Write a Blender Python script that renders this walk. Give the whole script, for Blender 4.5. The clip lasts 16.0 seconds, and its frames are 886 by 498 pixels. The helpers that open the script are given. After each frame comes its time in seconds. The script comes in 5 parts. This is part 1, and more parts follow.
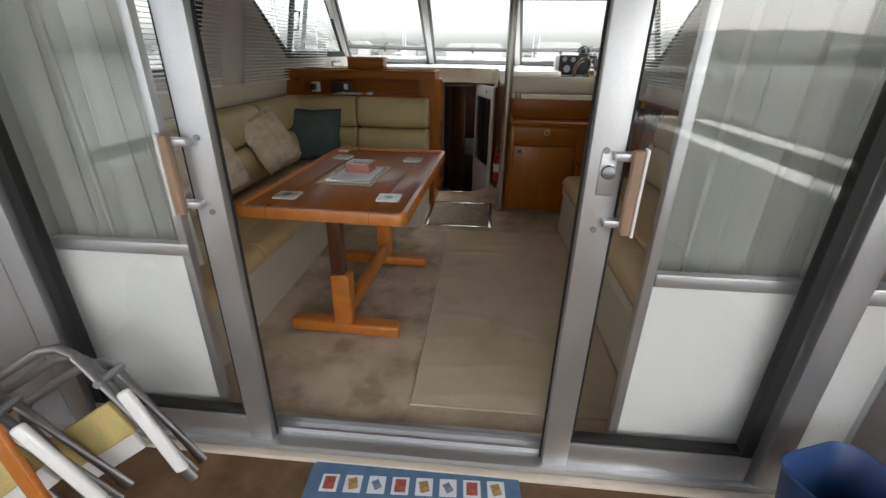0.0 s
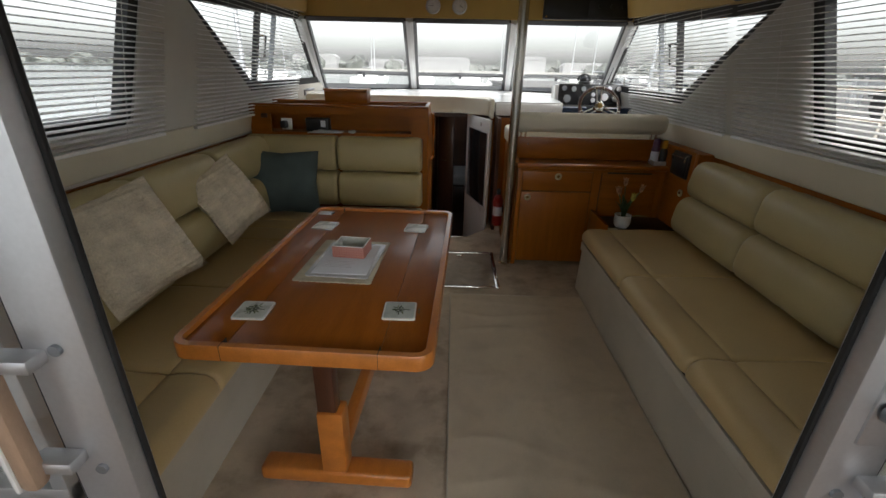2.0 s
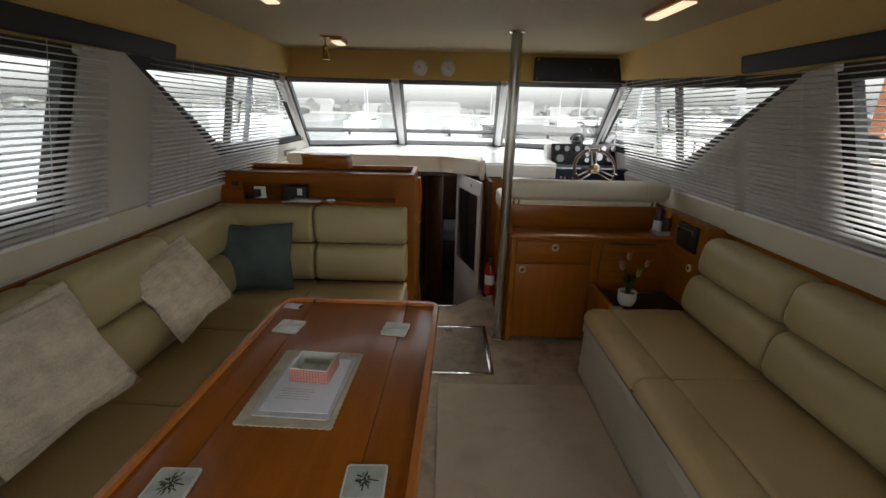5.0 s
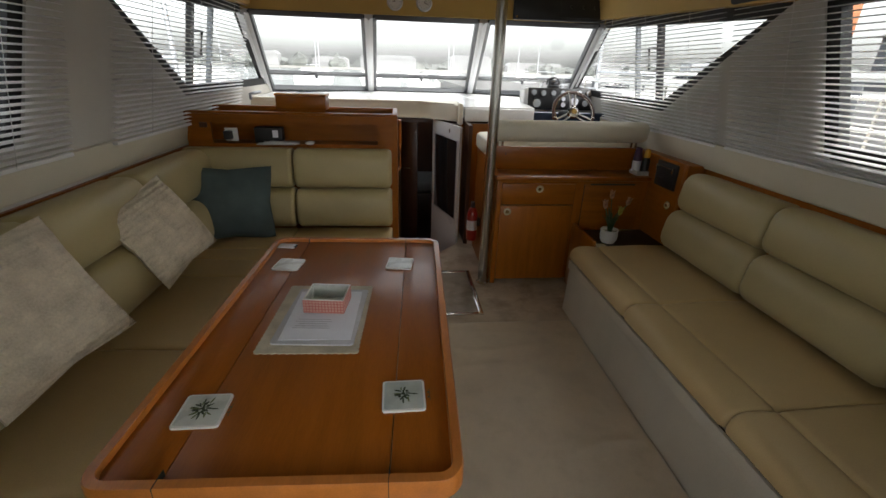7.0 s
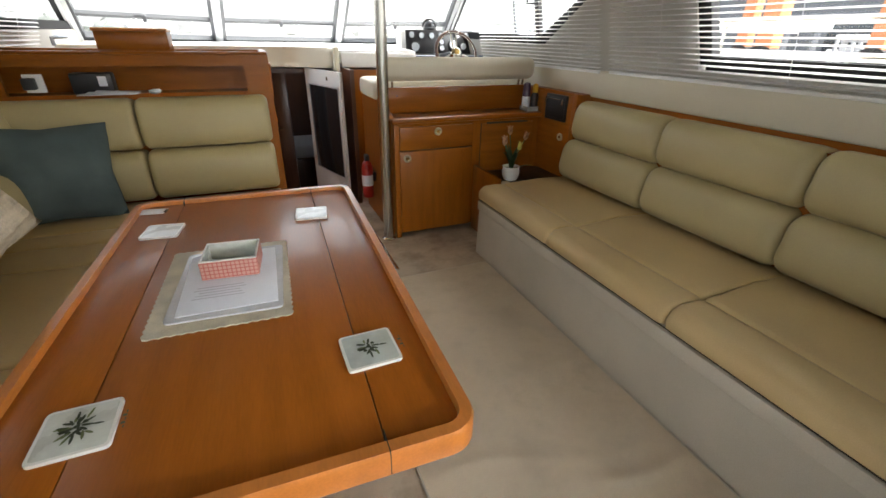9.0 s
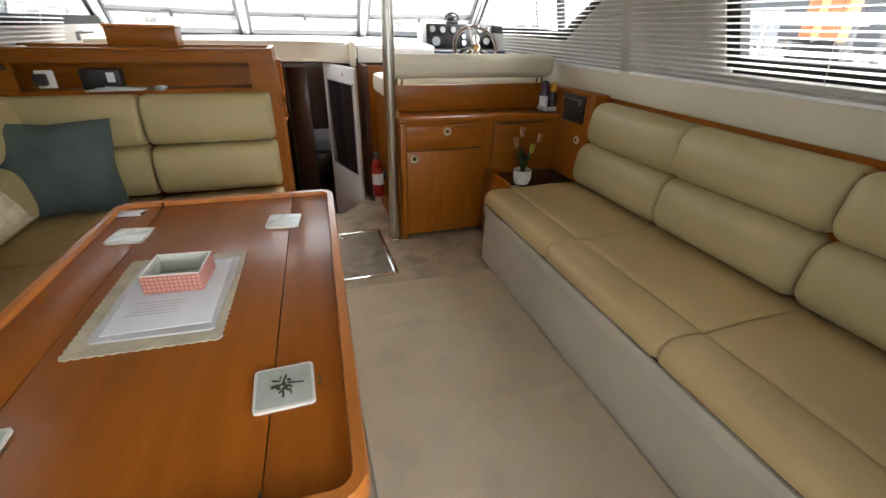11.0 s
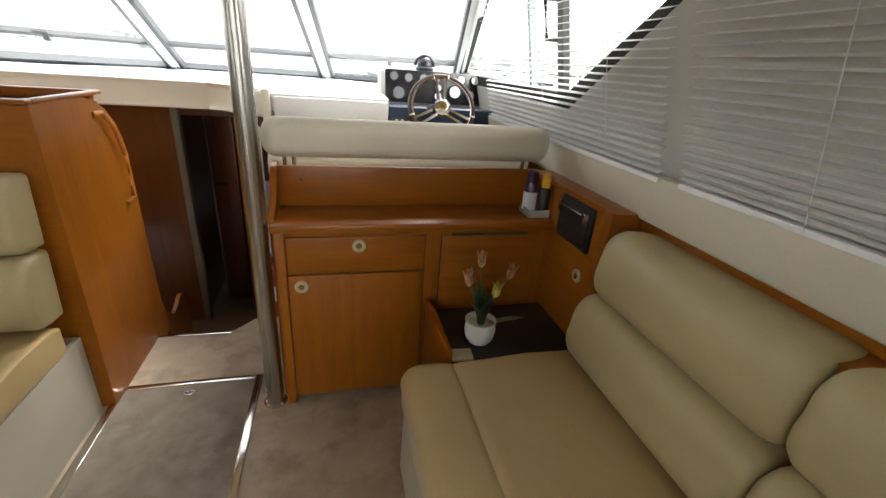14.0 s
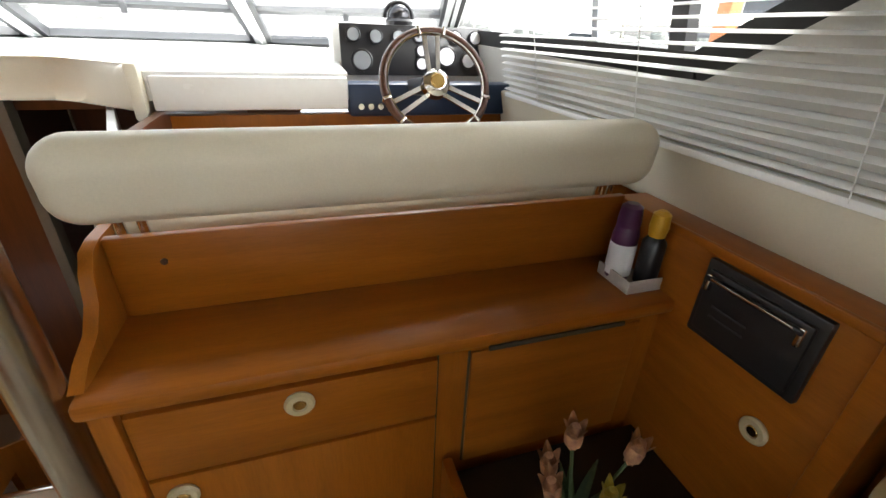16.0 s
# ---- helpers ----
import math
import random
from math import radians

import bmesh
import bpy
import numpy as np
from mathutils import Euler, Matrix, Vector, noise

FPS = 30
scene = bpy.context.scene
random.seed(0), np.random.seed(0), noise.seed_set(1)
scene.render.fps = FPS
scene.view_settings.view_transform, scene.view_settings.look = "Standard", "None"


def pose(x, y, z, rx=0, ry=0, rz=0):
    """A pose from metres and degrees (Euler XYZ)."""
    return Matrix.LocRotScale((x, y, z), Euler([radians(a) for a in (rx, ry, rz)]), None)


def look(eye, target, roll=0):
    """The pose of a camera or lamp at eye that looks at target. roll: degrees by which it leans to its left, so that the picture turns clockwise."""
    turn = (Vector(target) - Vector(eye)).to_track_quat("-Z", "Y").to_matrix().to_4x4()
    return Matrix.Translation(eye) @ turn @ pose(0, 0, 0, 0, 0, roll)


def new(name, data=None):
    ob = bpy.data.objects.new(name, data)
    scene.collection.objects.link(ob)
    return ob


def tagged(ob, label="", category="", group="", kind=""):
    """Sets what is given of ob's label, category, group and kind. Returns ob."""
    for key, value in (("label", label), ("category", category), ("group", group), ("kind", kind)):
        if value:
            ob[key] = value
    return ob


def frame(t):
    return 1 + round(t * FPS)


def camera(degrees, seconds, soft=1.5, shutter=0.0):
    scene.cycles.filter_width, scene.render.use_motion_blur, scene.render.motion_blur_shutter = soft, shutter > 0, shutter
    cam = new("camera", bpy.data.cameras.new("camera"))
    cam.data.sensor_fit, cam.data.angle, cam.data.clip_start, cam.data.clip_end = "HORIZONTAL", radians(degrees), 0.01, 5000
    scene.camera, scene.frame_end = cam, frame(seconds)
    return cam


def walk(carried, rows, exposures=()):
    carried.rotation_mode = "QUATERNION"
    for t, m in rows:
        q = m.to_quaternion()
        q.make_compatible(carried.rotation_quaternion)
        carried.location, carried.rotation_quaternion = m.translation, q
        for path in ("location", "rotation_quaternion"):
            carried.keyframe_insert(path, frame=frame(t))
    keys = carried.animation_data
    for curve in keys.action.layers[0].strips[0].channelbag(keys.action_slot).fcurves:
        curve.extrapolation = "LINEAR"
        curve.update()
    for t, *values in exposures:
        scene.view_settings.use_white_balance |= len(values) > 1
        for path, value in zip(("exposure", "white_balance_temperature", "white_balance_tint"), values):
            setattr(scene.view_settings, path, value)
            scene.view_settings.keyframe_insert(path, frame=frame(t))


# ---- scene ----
cam = camera(92.1, 16.0)
PATH = [
    (0, (0.292, 0.195, 1.279), (0.135, 2.01, 0.453), 0.9),
    (0.5, (0.194, 0.324, 1.301), (0.177, 2.164, 0.517), 1.6),
    (1, (0.161, 0.501, 1.325), (0.103, 2.36, 0.588), 1.3),
    (1.5, (0.13, 0.678, 1.358), (-0.017, 2.528, 0.612), 1.5),
    (2, (0.046, 0.816, 1.406), (0.017, 2.659, 0.63), 1.2),
    (2.5, (0.003, 0.92, 1.465), (0.113, 2.752, 0.67), 1.0),
    (3, (0.064, 1.037, 1.517), (0.084, 2.918, 0.837), 1.6),
    (3.5, (0.087, 1.111, 1.558), (0.064, 3.019, 0.961), 0.7),
    (6, (0.015, 1.175, 1.516), (0.062, 3.067, 0.87), 1.8),
    (6.5, (-0.037, 1.171, 1.475), (0.065, 3.039, 0.768), 1.7),
    (7, (-0.105, 1.16, 1.431), (0.086, 2.993, 0.655), 1.8),
    (7.5, (-0.148, 1.204, 1.357), (0.115, 3.008, 0.534), 1.5),
    (8, (-0.179, 1.297, 1.302), (0.21, 3.056, 0.433), 1.2),
    (8.5, (-0.197, 1.358, 1.253), (0.358, 3.069, 0.38), 1.0),
    (9, (-0.235, 1.324, 1.242), (0.474, 2.97, 0.355), 1.1),
    (11.5, (0.096, 1.395, 1.281), (0.628, 3.087, 0.357), 1.2),
    (12, (0.235, 1.549, 1.284), (0.846, 3.225, 0.379), 1.4),
    (12.5, (0.41, 1.802, 1.275), (1.062, 3.465, 0.376), 1.4),
    (13, (0.525, 2.009, 1.308), (1.195, 3.656, 0.393), 1.5),
    (13.5, (0.666, 2.216, 1.322), (1.216, 3.961, 0.514), 3.5),
    (14, (0.746, 2.421, 1.333), (1.227, 4.197, 0.549), 4.3),
    (14.5, (0.771, 2.681, 1.334), (1.337, 4.448, 0.588), 2.5),
    (15, (0.791, 2.908, 1.315), (1.445, 4.629, 0.534), 2.1),
    (15.5, (0.876, 3.135, 1.288), (1.502, 4.849, 0.471), 2.2),
    (16, (0.875, 3.321, 1.283), (1.452, 5.007, 0.376), 2.4),
]
walk(cam, [(t, look(eye, target, roll)) for t, eye, target, roll in PATH],
     [(0, 1.25), (0.5, 1.2), (1.5, 1.0), (2.5, 1.0), (3.5, 1.15), (6.5, 1.15), (7.5, 1.4), (8.5, 1.95), (9, 2.4), (11.5, 2.5), (12.5, 2.5), (14, 2.4), (15, 2.2), (15.5, 2.25), (16, 2.55)])
# ---------------- world, sun, exposure ----------------
world = bpy.data.worlds.new("world")
scene.world = world
world.use_nodes = True
wn = world.node_tree
sky = wn.nodes.new("ShaderNodeTexSky")
sky.sky_type, sky.sun_disc = "NISHITA", False
sky.sun_elevation, sky.sun_rotation = radians(48), radians(150)
sky.air_density, sky.dust_density, sky.ozone_density = 1.0, 4.0, 1.0
bg = wn.nodes["Background"]
bg.inputs["Strength"].default_value = 0.15
overcast = wn.nodes.new("ShaderNodeHueSaturation")
overcast.inputs["Saturation"].default_value, overcast.inputs["Value"].default_value = 0.22, 1.5
wn.links.new(sky.outputs[0], overcast.inputs["Color"])
wn.links.new(overcast.outputs[0], bg.inputs["Color"])
sun_data = bpy.data.lights.new("sun", "SUN")
sun_data.energy, sun_data.angle, sun_data.color = 1.2, radians(30), (1.0, 0.97, 0.92)
sun = new("sun", sun_data)
sun.matrix_world = pose(0, 0, 12, 42, 0, 150)


# ---------------- materials ----------------
def mat(name, color, rough=0.5, metal=0.0, vary=0.12, scale=6.0, bump=0.15, grain=120.0, coat=0.0, stretch=(1, 1, 1), spec=0.5, tint=None, random_tone=0.0, stain=None):
    """A surface with blotches at one scale and fine grain at another."""
    m = bpy.data.materials.new(name)
    m.use_nodes = True
    nt = m.node_tree
    b = nt.nodes["Principled BSDF"]
    tc = nt.nodes.new("ShaderNodeTexCoord")
    mp = nt.nodes.new("ShaderNodeMapping")
    mp.inputs["Scale"].default_value = stretch
    nt.links.new(tc.outputs["Object"], mp.inputs["Vector"])
    big = nt.nodes.new("ShaderNodeTexNoise")
    big.inputs["Scale"].default_value, big.inputs["Detail"].default_value = scale, 5
    fine = nt.nodes.new("ShaderNodeTexNoise")
    fine.inputs["Scale"].default_value, fine.inputs["Detail"].default_value = grain, 3
    for n in (big, fine):
        nt.links.new(mp.outputs[0], n.inputs["Vector"])
    add = nt.nodes.new("ShaderNodeMath")
    add.operation = "MULTIPLY_ADD"
    nt.links.new(fine.outputs[0], add.inputs[0])
    add.inputs[1].default_value = 0.45
    nt.links.new(big.outputs[0], add.inputs[2])
    ramp = nt.nodes.new("ShaderNodeValToRGB")
    lo = [max(0.0, c * (1 - 2 * vary)) for c in color]
    hi = [min(1.0, c * (1 + 1.2 * vary)) for c in (tint or color)]
    ramp.color_ramp.elements[0].position, ramp.color_ramp.elements[1].position = 0.42, 1.0
    ramp.color_ramp.elements[0].color, ramp.color_ramp.elements[1].color = (*lo, 1), (*hi, 1)
    nt.links.new(add.outputs[0], ramp.inputs[0])
    out = ramp.outputs[0]
    if stain:
        spots = nt.nodes.new("ShaderNodeTexNoise")
        spots.inputs["Scale"].default_value, spots.inputs["Detail"].default_value, spots.inputs["Roughness"].default_value = stain[1], 6, 0.62
        nt.links.new(mp.outputs[0], spots.inputs["Vector"])
        edge = nt.nodes.new("ShaderNodeMapRange")
        edge.inputs[1].default_value, edge.inputs[2].default_value, edge.inputs[4].default_value = 0.48, 0.70, stain[2]
        nt.links.new(spots.outputs[0], edge.inputs[0])
        soil = nt.nodes.new("ShaderNodeMixRGB")
        soil.inputs[2].default_value = (*stain[0], 1)
        nt.links.new(edge.outputs[0], soil.inputs[0])
        nt.links.new(out, soil.inputs[1])
        out = soil.outputs[0]
    if random_tone:
        oi = nt.nodes.new("ShaderNodeObjectInfo")
        hs = nt.nodes.new("ShaderNodeHueSaturation")
        mr = nt.nodes.new("ShaderNodeMapRange")
        mr.inputs[3].default_value, mr.inputs[4].default_value = 1 - random_tone, 1 + random_tone
        nt.links.new(oi.outputs["Random"], mr.inputs[0])
        nt.links.new(mr.outputs[0], hs.inputs["Value"])
        nt.links.new(out, hs.inputs["Color"])
        out = hs.outputs[0]
    nt.links.new(out, b.inputs["Base Color"])
    rr = nt.nodes.new("ShaderNodeMapRange")
    rr.inputs[3].default_value, rr.inputs[4].default_value = max(0.02, rough - 0.08), min(1, rough + 0.08)
    nt.links.new(big.outputs[0], rr.inputs[0])
    nt.links.new(rr.outputs[0], b.inputs["Roughness"])
    b.inputs["Metallic"].default_value = metal
    b.inputs["Coat Weight"].default_value = coat
    b.inputs["Coat Roughness"].default_value = 0.12
    b.inputs["Specular IOR Level"].default_value = spec
    if bump:
        bp = nt.nodes.new("ShaderNodeBump")
        bp.inputs["Strength"].default_value, bp.inputs["Distance"].default_value = bump, 0.004
        nt.links.new(add.outputs[0], bp.inputs["Height"])
        nt.links.new(bp.outputs[0], b.inputs["Normal"])
    return m


def glass_mat(name, tint=(1, 1, 1), gloss=0.06):
    """Thin pane: clear straight through, with a mirror's gloss on top."""
    m = bpy.data.materials.new(name)
    m.use_nodes = True
    nt = m.node_tree
    nt.nodes.remove(nt.nodes["Principled BSDF"])
    tr, gl, mix, fr = (nt.nodes.new("ShaderNode" + k) for k in ("BsdfTransparent", "BsdfGlossy", "MixShader", "LayerWeight"))
    tr.inputs["Color"].default_value = (*tint, 1)
    gl.inputs["Roughness"].default_value = 0.02
    fr.inputs["Blend"].default_value = 0.5
    pw, ma = nt.nodes.new("ShaderNodeMath"), nt.nodes.new("ShaderNodeMath")
    pw.operation, ma.operation = "POWER", "MULTIPLY_ADD"
    pw.inputs[1].default_value = 5.0
    ma.inputs[1].default_value, ma.inputs[2].default_value = 0.85, gloss
    nt.links.new(fr.outputs["Facing"], pw.inputs[0])
    nt.links.new(pw.outputs[0], ma.inputs[0])
    nt.links.new(ma.outputs[0], mix.inputs[0])
    nt.links.new(tr.outputs[0], mix.inputs[1])
    nt.links.new(gl.outputs[0], mix.inputs[2])
    nt.links.new(mix.outputs[0], nt.nodes["Material Output"].inputs["Surface"])
    return m


def glow_mat(name, color, strength):
    m = bpy.data.materials.new(name)
    m.use_nodes = True
    b = m.node_tree.nodes["Principled BSDF"]
    b.inputs["Base Color"].default_value = (*color, 1)
    b.inputs["Emission Color"].default_value = (*color, 1)
    b.inputs["Emission Strength"].default_value = strength
    return m


WOOD_X = mat("cherry_wood_across", (0.30, 0.094, 0.0075), 0.34, vary=0.13, scale=5, grain=60, bump=0.02, coat=0.16, spec=0.2, stretch=(0.6, 6, 6))
WOOD_Y = mat("cherry_wood_along", (0.30, 0.094, 0.0075), 0.34, vary=0.13, scale=5, grain=60, bump=0.02, coat=0.16, spec=0.2, stretch=(6, 0.6, 6))
WOOD_Z = mat("cherry_wood_upright", (0.30, 0.095, 0.0075), 0.34, vary=0.13, scale=4, grain=50, bump=0.02, coat=0.16, spec=0.2, stretch=(6, 6, 0.6))
TABLE_WOOD = mat("table_teak", (0.325, 0.094, 0.0085), 0.34, vary=0.12, scale=4, grain=50, bump=0.008, coat=0.16, spec=0.22, stretch=(5, 0.5, 5), random_tone=0.03)
LIP_WOOD = mat("table_lip_teak", (0.52, 0.175, 0.028), 0.36, vary=0.13, scale=5, grain=60, bump=0.02, coat=0.4, stretch=(4, 1, 4))
# Darker copy of the cherry wood; shade under the dashboard is in its colour.
SHADED_WOOD = mat("shaded_corridor_wood", (0.13, 0.045, 0.010), 0.4, vary=0.18, scale=4, grain=50, bump=0.02, coat=0.1, stretch=(6, 6, 0.6))
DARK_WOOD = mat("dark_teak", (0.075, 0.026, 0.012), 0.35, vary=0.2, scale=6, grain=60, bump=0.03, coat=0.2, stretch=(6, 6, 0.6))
VINYL = mat("cream_leather", (0.445, 0.37, 0.185), 0.42, vary=0.06, scale=3, grain=260, bump=0.08)
VINYL_SEAT = mat("cream_seat_leather", (0.52, 0.385, 0.185), 0.42, vary=0.07, scale=3, grain=260, bump=0.10)
JOINT_AND_SHADE = mat("dark_joint_and_shade", (0.05, 0.038, 0.022), 0.8, vary=0.15, bump=0.05)
PADDED = mat("padded_cream_vinyl", (0.70, 0.65, 0.52), 0.5, vary=0.05, scale=3, grain=240, bump=0.1)
CARPET = mat("beige_carpet", (0.55, 0.46, 0.345), 0.95, vary=0.15, scale=5, grain=420, bump=0.9, spec=0.1, stain=((0.23, 0.175, 0.12), 4.5, 0.75))
RUG = mat("beige_runner_carpet", (0.65, 0.555, 0.415), 0.95, vary=0.15, scale=4, grain=420, bump=0.9, spec=0.1, stain=((0.40, 0.335, 0.24), 4.0, 0.6))
BASE_CARPET = mat("sofa_base_carpet", (0.50, 0.46, 0.37), 0.9, vary=0.08, scale=3, grain=300, bump=0.3, spec=0.2)
CEIL = mat("headliner_vinyl", (0.46, 0.38, 0.23), 0.7, vary=0.05, scale=2, grain=200, bump=0.1)
HEADER = mat("yellow_beige_lining", (0.56, 0.38, 0.11), 0.7, vary=0.06, scale=2, grain=200, bump=0.1)
WALL_CREAM = mat("cream_wall_lining", (0.66, 0.61, 0.48), 0.55, vary=0.04, scale=3, grain=220, bump=0.08)
PILLAR = mat("grey_pillar_lining", (0.60, 0.58, 0.53), 0.7, vary=0.05, scale=3, grain=220, bump=0.08)
GRP = mat("white_gelcoat", (0.80, 0.80, 0.78), 0.25, vary=0.03, scale=3, grain=50, bump=0.01, coat=0.3)
WHITE_PANEL = mat("white_door_panel", (0.74, 0.75, 0.74), 0.3, vary=0.03, scale=2, grain=60, bump=0.01)
ALU = mat("satin_aluminium", (0.60, 0.61, 0.63), 0.38, metal=0.85, vary=0.05, scale=4, grain=150, bump=0.03)
MULLION = mat("pale_mullion_paint", (0.70, 0.71, 0.72), 0.4, vary=0.05, grain=120, bump=0.02)
ALU_DARK = mat("grey_aluminium", (0.30, 0.32, 0.34), 0.42, metal=0.8, vary=0.06, scale=4, grain=150, bump=0.03)
CHROME = mat("polished_steel", (0.66, 0.64, 0.60), 0.13, metal=1.0, vary=0.05, scale=3, grain=40, bump=0.0)
POLE_STEEL = mat("brushed_pole_steel", (0.52, 0.50, 0.46), 0.24, metal=1.0, vary=0.06, scale=3, grain=60, bump=0.01, stretch=(4, 4, 0.4))
BLACK = mat("black_plastic", (0.014, 0.014, 0.016), 0.35, vary=0.15, grain=200, bump=0.05)
RUBBER = mat("black_rubber_seal", (0.012, 0.012, 0.012), 0.7, vary=0.15, grain=200, bump=0.1)
BLIND = mat("white_slat_paint", (0.82, 0.815, 0.80), 0.45, vary=0.04, grain=80, bump=0.02, random_tone=0.06)
GRIP_WOOD = mat("weathered_teak_grip", (0.36, 0.24, 0.16), 0.6, vary=0.12, scale=8, grain=90, bump=0.1, stretch=(4, 4, 1))
CURTAIN = mat("sheer_curtain_cloth", (0.87, 0.88, 0.86), 0.85, vary=0.05, scale=8, grain=350, bump=0.2, stretch=(3, 3, 0.5))
cnt = CURTAIN.node_tree
lucent, cmix = cnt.nodes.new("ShaderNodeBsdfTranslucent"), cnt.nodes.new("ShaderNodeMixShader")
lucent.inputs["Color"].default_value = (0.84, 0.87, 0.83, 1)
cmix.inputs[0].default_value = 0.25
cnt.links.new(cnt.nodes["Principled BSDF"].outputs[0], cmix.inputs[1])
cnt.links.new(lucent.outputs[0], cmix.inputs[2])
cnt.links.new(cmix.outputs[0], cnt.nodes["Material Output"].inputs["Surface"])
GLASS = glass_mat("window_glass", (0.96, 0.98, 0.97))
FRAME_GREY = mat("grey_window_frame", (0.045, 0.048, 0.052), 0.45, vary=0.08, grain=150, bump=0.03)
DOOR_GLASS = glass_mat("door_glass", (0.98, 0.99, 0.985), 0.085)
MIRROR = mat("smoked_mirror", (0.05, 0.05, 0.055), 0.05, metal=0.6, vary=0.02, bump=0.0)
NAVY = mat("navy_vinyl", (0.012, 0.03, 0.075), 0.4, vary=0.1, grain=200, bump=0.1)
GREEN = mat("teal_cushion_cloth", (0.085, 0.112, 0.108), 0.9, vary=0.12, scale=8, grain=500, bump=0.6, spec=0.15)
IVORY = mat("ivory_cushion_cloth", (0.64, 0.555, 0.42), 0.9, vary=0.15, scale=14, grain=160, bump=1.0, spec=0.15)
int_nodes = IVORY.node_tree
ribs = int_nodes.nodes.new("ShaderNodeTexWave")
ribs.bands_direction = "Z"
ribs.inputs["Scale"].default_value, ribs.inputs["Distortion"].default_value, ribs.inputs["Detail"].default_value, ribs.inputs["Detail Scale"].default_value = 14, 2.5, 2, 3
knit = int_nodes.nodes.new("ShaderNodeBump")
knit.inputs["Strength"].default_value, knit.inputs["Distance"].default_value = 0.55, 0.006
ivory_place = int_nodes.nodes.new("ShaderNodeTexCoord")
int_nodes.links.new(ivory_place.outputs["Object"], ribs.inputs["Vector"])
int_nodes.links.new(ribs.outputs["Fac"], knit.inputs["Height"])
ivory_shader = int_nodes.nodes["Principled BSDF"]
int_nodes.links.new(ivory_shader.inputs["Normal"].links[0].from_socket, knit.inputs["Normal"])
int_nodes.links.new(knit.outputs[0], ivory_shader.inputs["Normal"])
PAPER = mat("white_paper", (0.75, 0.77, 0.82), 0.6, vary=0.03, bump=0.02)
PLASTIC_SLEEVE = mat("clear_plastic_sleeve", (0.62, 0.63, 0.66), 0.12, vary=0.08, scale=14, bump=0.25, coat=0.8)
MAT_TAN = mat("tan_woven_mat", (0.55, 0.49, 0.36), 0.8, vary=0.15, scale=20, grain=300, bump=0.4)
COASTER = mat("grey_green_coaster", (0.50, 0.54, 0.50), 0.3, vary=0.12, scale=14, grain=80, bump=0.02, coat=0.5)
CORK = mat("white_ceramic_edge", (0.76, 0.75, 0.70), 0.35, vary=0.04, bump=0.02)
OLIVE = mat("olive_print", (0.035, 0.05, 0.018), 0.35, vary=0.3, bump=0.0)
SAGE = mat("sage_print", (0.16, 0.20, 0.07), 0.35, vary=0.3, bump=0.0)
HATCH_PILE = mat("worn_hatch_carpet", (0.33, 0.285, 0.235), 0.9, vary=0.16, scale=9, grain=420, bump=0.8, spec=0.1, stain=((0.19, 0.155, 0.12), 7.0, 0.7))
IVORY_KNOB = mat("ivory_knob", (0.52, 0.44, 0.27), 0.3, vary=0.05, bump=0.02, coat=0.3)
RED = mat("red_paint", (0.35, 0.015, 0.012), 0.3, vary=0.1, bump=0.02, coat=0.4)
COCKPIT = mat("brown_cockpit_carpet", (0.17, 0.105, 0.06), 0.95, vary=0.25, scale=9, grain=350, bump=1.0, spec=0.1)
TEAK_SILL = mat("pale_sill", (0.62, 0.55, 0.46), 0.5, vary=0.08, scale=5, bump=0.05)
JAMB = mat("dim_jamb_lining", (0.17, 0.16, 0.125), 0.8, vary=0.1, scale=4, bump=0.1)
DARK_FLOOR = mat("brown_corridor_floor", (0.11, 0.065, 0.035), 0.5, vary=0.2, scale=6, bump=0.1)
BLUE_PLASTIC = mat("blue_bucket_plastic", (0.025, 0.06, 0.17), 0.4, vary=0.12, bump=0.05)
BRASS = mat("polished_brass", (0.55, 0.36, 0.12), 0.2, metal=1.0, vary=0.05, bump=0.0)


# ---------------- mesh helpers ----------------
def box(bm, c, s, bev=0.0, seg=2, m=None):
    """Adds a box of size s at c, its edges rounded by bev."""
    r = bmesh.ops.create_cube(bm, size=1.0, matrix=Matrix.Translation(c) @ Matrix.Diagonal((*s, 1)))
    vs = r["verts"]
    if bev:
        es = list({e for v in vs for e in v.link_edges})
        r2 = bmesh.ops.bevel(bm, geom=es, offset=bev, segments=seg, profile=0.5, affect="EDGES")
        vs = list({v for f in r2["faces"] for v in f.verts} | {v for v in vs if v.is_valid})
    if m is not None:
        bmesh.ops.transform(bm, matrix=m, verts=vs)
    return bm


def cyl(bm, a, b, r, r2=None, n=20):
    """Adds a rod from a to b."""
    a, b = Vector(a), Vector(b)
    d = b - a
    m = Matrix.Translation((a + b) / 2) @ d.to_track_quat("Z", "Y").to_matrix().to_4x4()
    bmesh.ops.create_cone(bm, cap_ends=True, segments=n, radius1=r, radius2=r if r2 is None else r2, depth=d.length, matrix=m)
    return bm


